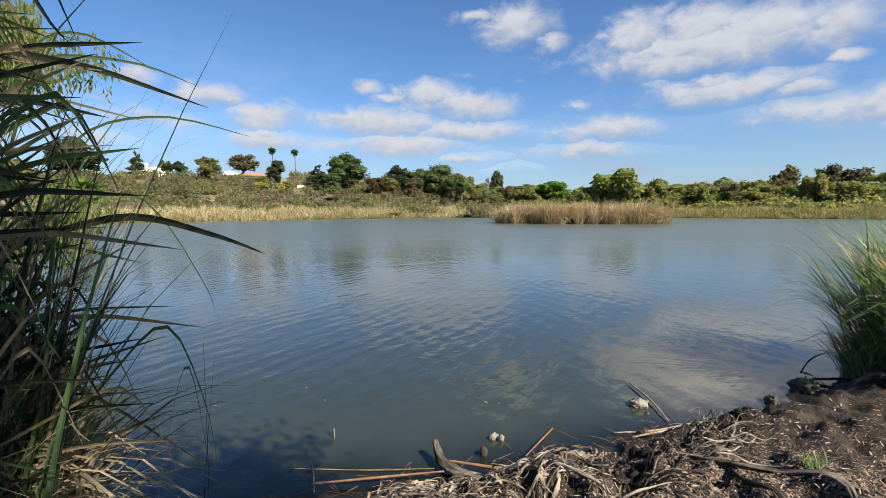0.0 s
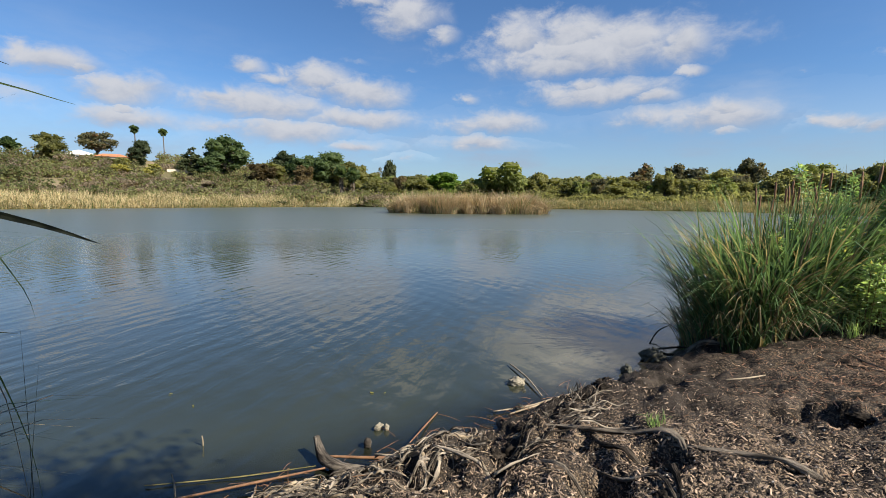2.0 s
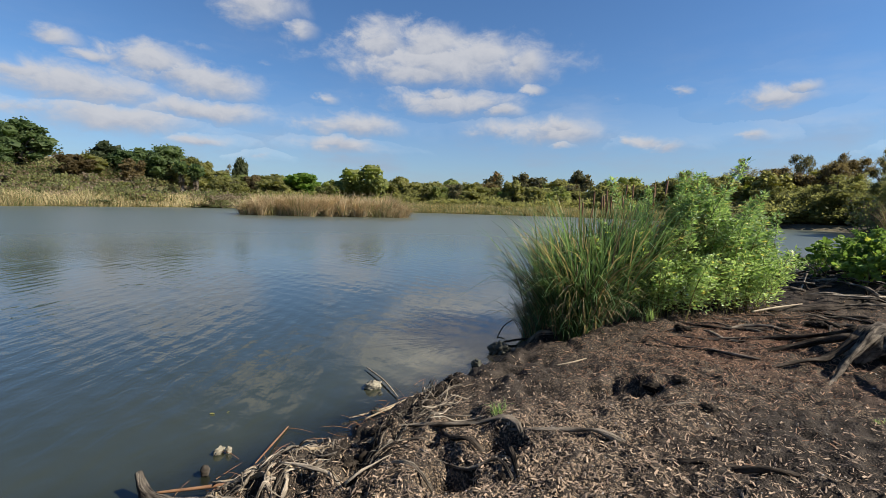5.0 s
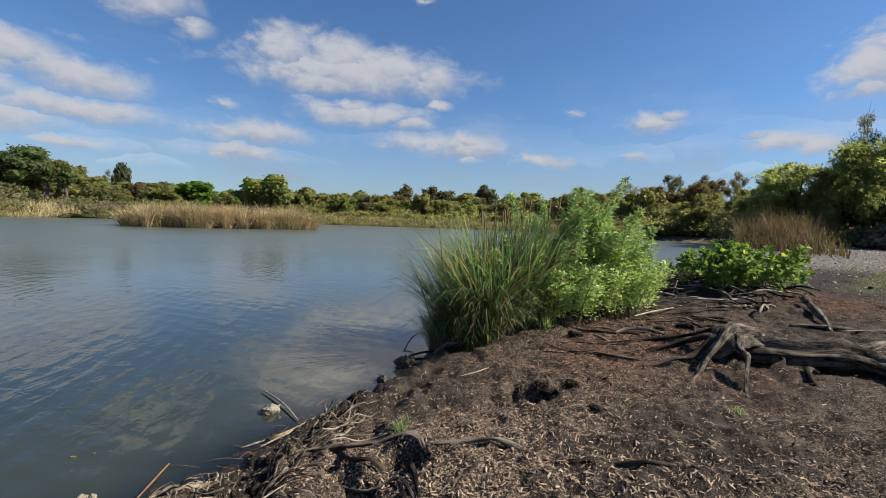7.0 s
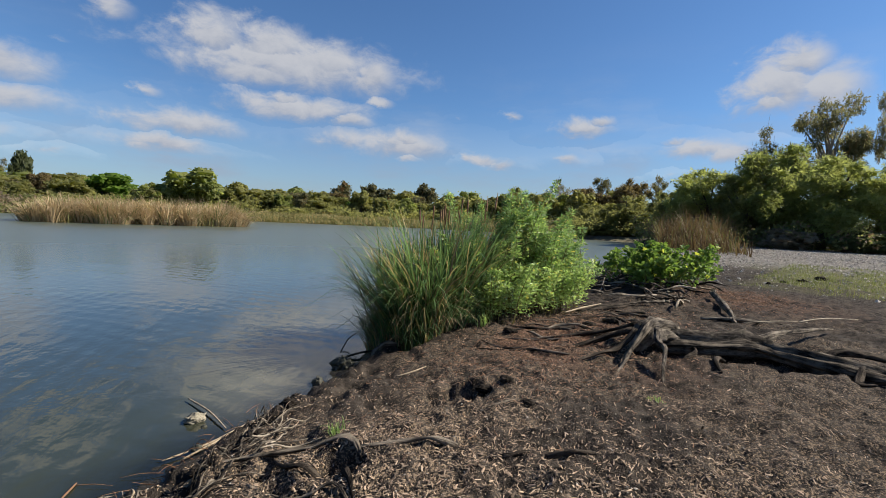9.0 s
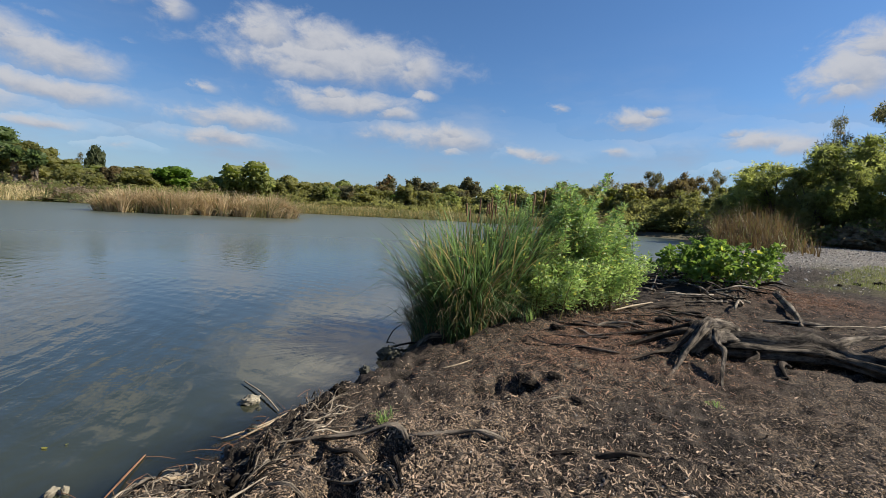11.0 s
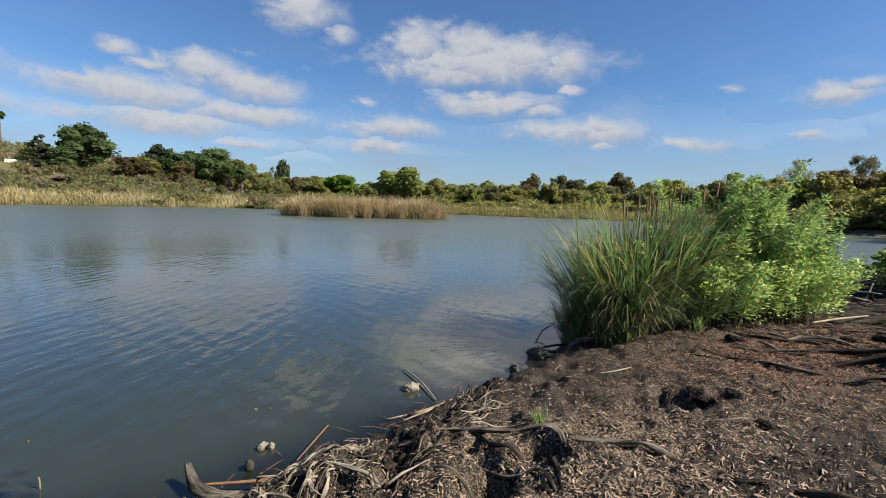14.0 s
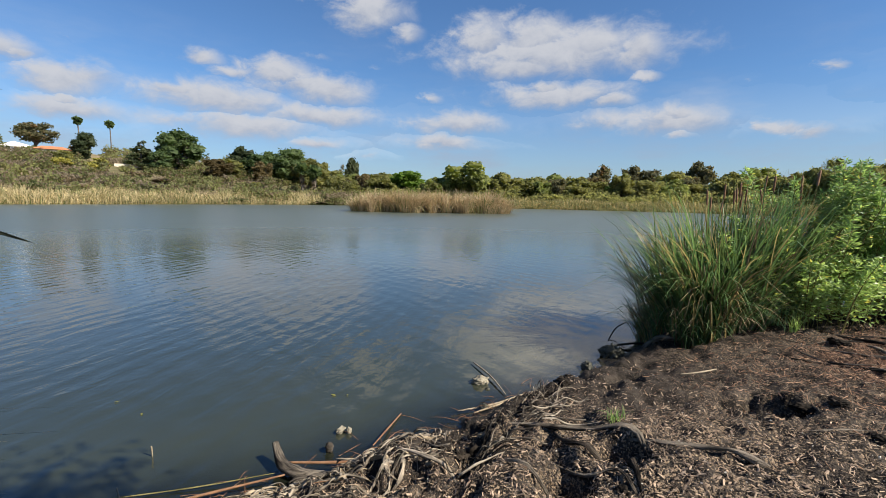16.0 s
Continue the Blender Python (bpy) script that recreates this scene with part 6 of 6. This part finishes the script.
for i, (x, y, s) in enumerate([(1.10, 2.74, 0.06), (1.70, 1.88, 0.05), (1.52, 3.10, 0.05), (1.36, 2.98, 0.12), (1.42, 2.86, 0.09), (1.92, 3.28, 0.07), (2.25, 3.55, 0.06), (2.45, 3.62, 0.07), (1.20, 2.60, 0.07), (3.10, 4.15, 0.07), (2.80, 3.95, 0.06)]):
    stone(x, y, height(x, y) - s * 0.05, (s, s * 0.8, s * 0.7), M_DARKROOT, "dark gnarled clod of roots and soil in the bank", 60 + i, "clod", "dark clods on the bank", 4.0)


FLOATING = [(0.45, 4.52, 40, 0.06), (-1.52, 4.95, 110, 0.045), (-1.25, 4.62, 200, 0.04), (0.55, 4.50, 300, 0.03)]

# ---- litter ----
def litter(name, label, category, mat, count, pick, size, flat, local, template=None, template_faces=None):
    x, y = pick(local, count)
    keep = shore_distance(x, y) > 0.12
    x, y = x[keep], y[keep]
    z = land(x, y)
    n = len(x)
    e = 0.03
    slope = np.stack([-(land(x + e, y) - z) / e, -(land(x, y + e) - z) / e, np.ones(n)], -1)
    slope = slope / np.linalg.norm(slope, axis=1, keepdims=True) + local.normal(size=(n, 3)) * flat
    along = np.cross(slope, unit(local, n))
    turns = frames(along, local.random(n) * 0.01)
    fix = np.einsum("nij,nj->ni", turns.transpose(0, 2, 1), slope)
    roll = np.arctan2(fix[:, 0], fix[:, 2])
    turns = frames(along, -roll)
    s = size[0] + (size[1] - size[0]) * local.random(n) ** 2.2
    v, f = scatter(template, template_faces, turns, np.stack([x, y, z + 0.004 + 0.006 * local.random(n)], -1), np.stack([s * local.uniform(0.6, 1.3, n), s, s], -1))
    return tagged(new(name, fast_mesh(name, v, f, mat)), label, category, kind="stuff")


CHIP = np.array([(-0.12, -0.5, 0), (0.12, -0.42, 0), (0.15, 0.45, 0), (-0.08, 0.5, 0), (-0.10, -0.45, 0.09), (0.10, -0.40, 0.07), (0.11, 0.42, 0.09), (-0.07, 0.44, 0.06)])
CHIP_FACES = np.array([(4, 5, 6, 7), (0, 1, 5, 4), (1, 2, 6, 5), (2, 3, 7, 6), (3, 0, 4, 7)])


def near_chips(local, n):
    az, r = np.radians(local.uniform(0, 112, n)), 1.0 + 7.2 * local.random(n) ** 1.7
    x, y = 0.1 + r * np.sin(az), r * np.cos(az)
    ok = local.random(n) < 0.30 + 0.75 * ramp(4.0 - r, -1.2, 1.2) + 0.35 * fbm(x * 1.6, y * 1.6, 3, 61)
    return x[ok], y[ok]


litter("wood_chips", "pale shredded wood chips strewn over the dark soil", "wood chips", M_CHIPS, 34000, near_chips, (0.008, 0.042), 0.32, np.random.default_rng(71), CHIP * (1.2, 1, 0.7), CHIP_FACES)
litter("wood_shreds", "thin splinters and bark shreds covering the soil", "wood chips", M_CHIPS, 36000, near_chips, (0.008, 0.050), 0.40, np.random.default_rng(75), CHIP * (0.42, 1, 0.5), CHIP_FACES[[0, 2, 4]])


def near_mulch(local, n):
    az, r = np.radians(local.uniform(-10, 150, n)), 0.1 + 4.3 * local.random(n) ** 0.75
    x, y = 0.1 + r * np.sin(az), r * np.cos(az)
    ok = local.random(n) < 0.95 * ramp(4.0 - r, 0.0, 1.6) + 0.15 + 0.5 * fbm(x * 2.2, y * 2.2, 3, 64)
    return x[ok], y[ok]


litter("bark_mulch", "tan bark mulch scattered thickly over the bank", "mulch", M_CHIPS, 46000, near_mulch, (0.012, 0.050), 0.35, np.random.default_rng(76), CHIP * (0.9, 1, 0.6), CHIP_FACES[[0, 2, 4]])


def red_spots(local, n):
    x, y = 5.9 + 1.2 * local.normal(size=n), 2.4 + 0.65 * local.normal(size=n)
    return np.concatenate([x, 11.3 + 0.8 * local.normal(size=n // 3)]), np.concatenate([y, 1.5 + 0.5 * local.normal(size=n // 3)])


litter("red_leaf_litter", "reddish dry needles and leaves around the roots", "leaf litter", M_NEEDLE, 15000, red_spots, (0.015, 0.07), 0.35, np.random.default_rng(72), CHIP * (0.5, 1, 0.6), CHIP_FACES[[0, 2, 4]])
PEBBLE = np.array([(0.5, 0, 0), (0, 0.4, 0), (-0.45, 0, 0), (0, -0.5, 0), (0.05, 0, 0.35), (0, 0, -0.3)])
PEBBLE_FACES = np.array([(0, 1, 4), (1, 2, 4), (2, 3, 4), (3, 0, 4), (1, 0, 5), (2, 1, 5), (3, 2, 5), (0, 3, 5)])


def far_gravel(local, n):
    x, y = local.uniform(14, 52, n), local.uniform(-14, 7, n)
    ok = local.random(n) < np.clip((x - 12) / 12, 0.15, 1)
    return x[ok], y[ok]


litter("gravel", "scattered pale gravel on the bare ground", "gravel", M_PEBBLE, 14000, far_gravel, (0.03, 0.14), 0.3, np.random.default_rng(73), PEBBLE, PEBBLE_FACES)
litter("small_pebbles", "tiny pebbles and crumbs of bark on the soil", "pebbles", M_PEBBLE, 5000, near_chips, (0.006, 0.02), 0.3, np.random.default_rng(74), PEBBLE, PEBBLE_FACES)

n = 15000
x, y = rng.uniform(14.5, 26, n), rng.uniform(-9, 2.6, n)
ok = (fbm(x * 0.5, y * 0.5, 3, 93) > -0.08) & (y < 1.9 - 0.05 * (x - 14))
reed_bed("grass_patch", x[ok], y[ok], 0.05 + 0.08 * rng.random(ok.sum()), 0.012, M_GRASS, "thin patch of yellow-green grass on bare ground", "grass", rng, 0.5, None, 0.2, 2, 0.0)
for i, (x0, y0, h) in enumerate([(2.20, 2.60, 0.10), (5.55, 3.70, 0.28), (4.25, 1.0, 0.03)]):
    m = 40
    xs, ys = x0 + 0.035 * rng.normal(size=m), y0 + 0.035 * rng.normal(size=m)
    tuft = reed_bed("grass_tuft", xs, ys, h * (0.6 + 0.6 * rng.random(m)), 0.006, M_SHOOT, "small fresh green grass tuft growing in the soil", "grass", rng, 0.5, None, 0.3, 4, 0.0)


for x, y, a, size in FLOATING:
    v = BROAD * (size * 0.6, size, size * 0.3) + (0, 0, 0.006)
    leaf = tagged(new("floating_leaf", fast_mesh("floating_leaf", v, BROAD_FACES, M_YELLOW)), "small yellow fallen leaf floating on the water", "leaf", "fallen leaves on the water")
    leaf.matrix_basis = pose(x, y, 0.002, 0, 0, a)


# ---- palms and houses on the hill ----
def palm(az, top, dist, fronds, trunk_r, label, skirt=False, crown_r=1.05, hang=None):
    x, y = spot(az, dist)
    z = height(x, y)
    tall = EYE.z + dist * math.tan(radians(top)) - z - crown_r * 0.7
    ob = thing("palm_tree", (x, y, z), label, "palm tree")
    part("trunk", fast_mesh("trunk", *tube([(0, 0, -0.3), (0.12, 0, tall * 0.5), (0, 0, tall)], [trunk_r * 1.3, trunk_r, trunk_r * 0.9], 9, 0.15, 3), M_BARK, True), ob)
    local = np.random.default_rng(int(az * 10) + 500)
    d = unit(local, fronds)
    d[:, 2] = d[:, 2] * 0.9 + 0.12
    fan = np.array([(0, 0, 0)] + [(math.sin(a) * r, math.cos(a) * r, -0.18 * (i % 2)) for i, (a, r) in enumerate(zip(np.linspace(-1.4, 1.4, 11), [0.6, 0.75, 0.72, 0.9, 0.85, 1, 0.85, 0.9, 0.72, 0.75, 0.6]))])
    fan[1:, 1] += 0.35
    v, f = scatter(fan, np.array([(0, i, i + 1) for i in range(1, 11)]), frames(d, local.normal(size=fronds) * 0.4), np.array([(0, 0, tall)]) + d * 0.15, crown_r * local.uniform(0.7, 1.0, fronds))
    part("fronds", fast_mesh("fronds", v, f, M_PINE), ob)
    if skirt:
        d = unit(local, 70)
        d[:, 2] = -1.6
        places = np.stack([d[:, 0] * 0.25, d[:, 1] * 0.25, tall * local.uniform(0.45, 1.0, 70)], -1)
        v, f = scatter(fan * (0.6, 1, 1), np.array([(0, i, i + 1) for i in range(1, 11)]), frames(d, local.normal(size=70)), places, 0.75 * local.uniform(0.7, 1.0, 70))
        part("dead_frond_skirt", fast_mesh("dead_frond_skirt", v, f, M_DRYSCRUB), ob, "hanging grey-brown dead fronds")


palm(-20.3, 7.0, 170, 60, 0.15, "tall slender fan palm rising behind a dark tree")
palm(-17.8, 6.9, 172, 60, 0.14, "tall slender fan palm alone on the ridge")
palm(-31.0, 5.0, 170, 40, 0.3, "short bushy palm beside a cream house", crown_r=1.9)
palm(-29.8, 4.9, 168, 40, 0.3, "short bushy palm beside a cream house", crown_r=1.9)
palm(0.8, 3.6, 128, 44, 0.35, "squat fan palm with a skirt of dead fronds", True, 1.7)
palm(2.2, 3.3, 127, 44, 0.35, "squat fan palm with a skirt of dead fronds", True, 1.7)


def box(lo, hi):
    (a, b, c), (d, e, f) = lo, hi
    v = np.array([(a, b, c), (d, b, c), (d, e, c), (a, e, c), (a, b, f), (d, b, f), (d, e, f), (a, e, f)], float)
    return v, np.array([(3, 2, 1, 0), (4, 5, 6, 7), (0, 1, 5, 4), (1, 2, 6, 5), (2, 3, 7, 6), (3, 0, 4, 7)])


def house(az, low, high, dist, wide, wall_mat, roof_mat, label, windows=3, gable=False, chimney=False):
    """A house facing the pond; low and high are the elevations of the eaves' foot and the ridge."""
    x, y = spot(az, dist)
    z = height(x, y) - 0.5
    ridge = EYE.z + dist * math.tan(radians(high)) - z
    eaves = ridge * 0.66
    w, d = wide / 2, wide * 0.4
    ob = thing("house", Matrix.Translation((x, y, z)) @ Matrix.Rotation(radians(-az), 4, "Z"), label, "house")
    part("wall", fast_mesh("wall", *box((-w, -d, 0), (w, d, eaves)), wall_mat), ob)
    o = 0.5
    if gable:
        v = np.array([(-w - o, -d - o, eaves - 0.1), (w + o, -d - o, eaves - 0.1), (w + o, d + o, eaves - 0.1), (-w - o, d + o, eaves - 0.1), (0, -d - o, ridge), (0, d + o, ridge)], float)
        f = [np.array([(1, 2, 5, 4), (3, 0, 4, 5), (0, 3, 2, 1)]), np.array([(0, 1, 4), (2, 3, 5)])]
    else:
        v = np.array([(-w - o, -d - o, eaves), (w + o, -d - o, eaves), (w + o, d + o, eaves), (-w - o, d + o, eaves), (-w * 0.6, 0, ridge), (w * 0.6, 0, ridge)], float)
        f = [np.array([(0, 1, 5, 4), (2, 3, 4, 5), (3, 2, 1, 0)]), np.array([(1, 2, 5), (3, 0, 4)])]
    roof = part("roof", fast_mesh("roof", v, f, roof_mat), ob)
    if chimney:
        part("chimney", fast_mesh("chimney", *box((-w * 0.5 - 0.5, -0.4, eaves), (-w * 0.5 + 0.5, 0.4, ridge + 1.3)), wall_mat), roof)
    for i in range(windows):
        c = -w + (i + 0.5) * 2 * w / windows
        top = eaves - 0.6
        win = part("window", fast_mesh("window", *box((c - 0.75, -d - 0.08, top - 1.5), (c + 0.75, -d - 0.004, top)), M_WHITEWALL), ob)
        part("pane", fast_mesh("pane", *box((c - 0.62, -d - 0.10, top - 1.38), (c + 0.62, -d - 0.084, top - 0.12)), M_PANE), win)


house(-32.0, 3.3, 4.5, 182, 9.5, M_STUCCO, M_STUCCO, "cream stucco house with chimney on the ridge", 2, True, True)
house(-24.9, 3.1, 4.3, 184, 9.0, M_WHITEWALL, M_WHITEWALL, "white gabled house on the ridge", 3, True)
house(-22.3, 3.1, 4.15, 160, 7.0, M_STUCCO, M_TILE, "low house with orange tile roof among trees", 3)
x, y = spot(-16.4, 150)
wall_ob = tagged(new("garden_wall", fast_mesh("garden_wall", *box((-3.2, -0.15, 0), (3.2, 0.15, 1.0)), M_STUCCO)), "long low pale wall on the hillside", "wall")
wall_ob.matrix_basis = Matrix.Translation((x, y, height(x, y) - 0.1)) @ Matrix.Rotation(radians(14), 4, "Z")


# ---- trees close to the camera, outside most of the view ----
def near_tree(name, x, y, tall, wide, leaves_n, leaf, mat, label, seed, blobs, fork, trunk_r, lean=(0, 0)):
    local = np.random.default_rng(seed)
    z = height(x, y)
    ob = thing(name, (x, y, z), label, "tree")
    pieces = [tube([(0, 0, -0.2), (lean[0] * 0.3, lean[1] * 0.3, fork * 0.5), (lean[0], lean[1], fork)], [trunk_r * 1.4, trunk_r, trunk_r * 0.8], 12, 0.2, seed)]
    spots, axes_ = [], []
    for bx, by, bz, br in blobs:
        pieces.append(tube([(lean[0], lean[1], fork * 0.9), ((bx + lean[0]) * 0.5, (by + lean[1]) * 0.5, (fork + bz) * 0.5 + 0.3), (bx, by, bz)], [trunk_r * 0.6, trunk_r * 0.35, trunk_r * 0.12], 8, 0.2, seed + 1))
        n = int(leaves_n * br * br)
        for k in range(9):
            tip = np.array((bx, by, bz)) + unit(local, 1)[0] * br * (1, 1, 0.7)
            pieces.append(tube([(bx, by, bz), tuple((np.array((bx, by, bz)) + tip) / 2 + (0, 0, 0.1)), tuple(tip)], [trunk_r * 0.10, trunk_r * 0.06, trunk_r * 0.02], 5, 0.1, k))
            m = n // 9
            t = local.random((m, 1))
            hang = local.random((m, 1)) * 0.5 * br
            spots.append(np.array((bx, by, bz)) * (1 - t) + tip * t + unit(local, m) * 0.28 * br + np.concatenate([0 * t, 0 * t, -hang], 1))
            axes_.append(unit(local, m) * 0.6 + (0, 0, -1))
    part("trunk", fast_mesh("trunk", *join(pieces), M_BARK, True), ob)
    spots, axes_ = np.concatenate(spots), np.concatenate(axes_)
    v, f = scatter(LEAF4, LEAF4_FACES, frames(axes_, local.random(len(spots)) * 6.28), spots, leaf * local.uniform(0.6, 1.2, len(spots)))
    part("crown", fast_mesh("crown", v, f, mat), ob)


near_tree("willow_tree", -9.3, 6.5, 8.0, 6.0, 2600, 0.16, M_WILLOW, "sunlit yellow-green willow tree on the bank beyond the cattails", 5,
          [(0.6, 0.3, 4.6, 1.3), (1.9, 1.6, 5.6, 1.3), (-0.6, 1.2, 5.6, 1.4), (0.2, -0.8, 3.6, 1.2), (1.3, 1.0, 3.2, 1.1), (0.4, 2.2, 2.2, 1.2), (2.3, 2.0, 2.6, 0.9)], 2.0, 0.2)
near_tree("shade_tree", 0.8, -3.4, 8.0, 7.0, 2200, 0.13, M_OAK, "leafy tree on the bank shading the cattails", 8,
          [(1.5, 2.9, 4.1, 0.9), (0.9, 2.5, 4.5, 0.8), (2.2, 2.2, 4.6, 0.9), (1.2, 1.2, 5.0, 1.0), (-0.1, 2.4, 4.4, 0.8), (0.4, 1.6, 5.2, 0.9), (-0.3, 2.9, 3.7, 0.6)], 2.6, 0.22, (0.1, 0.5))
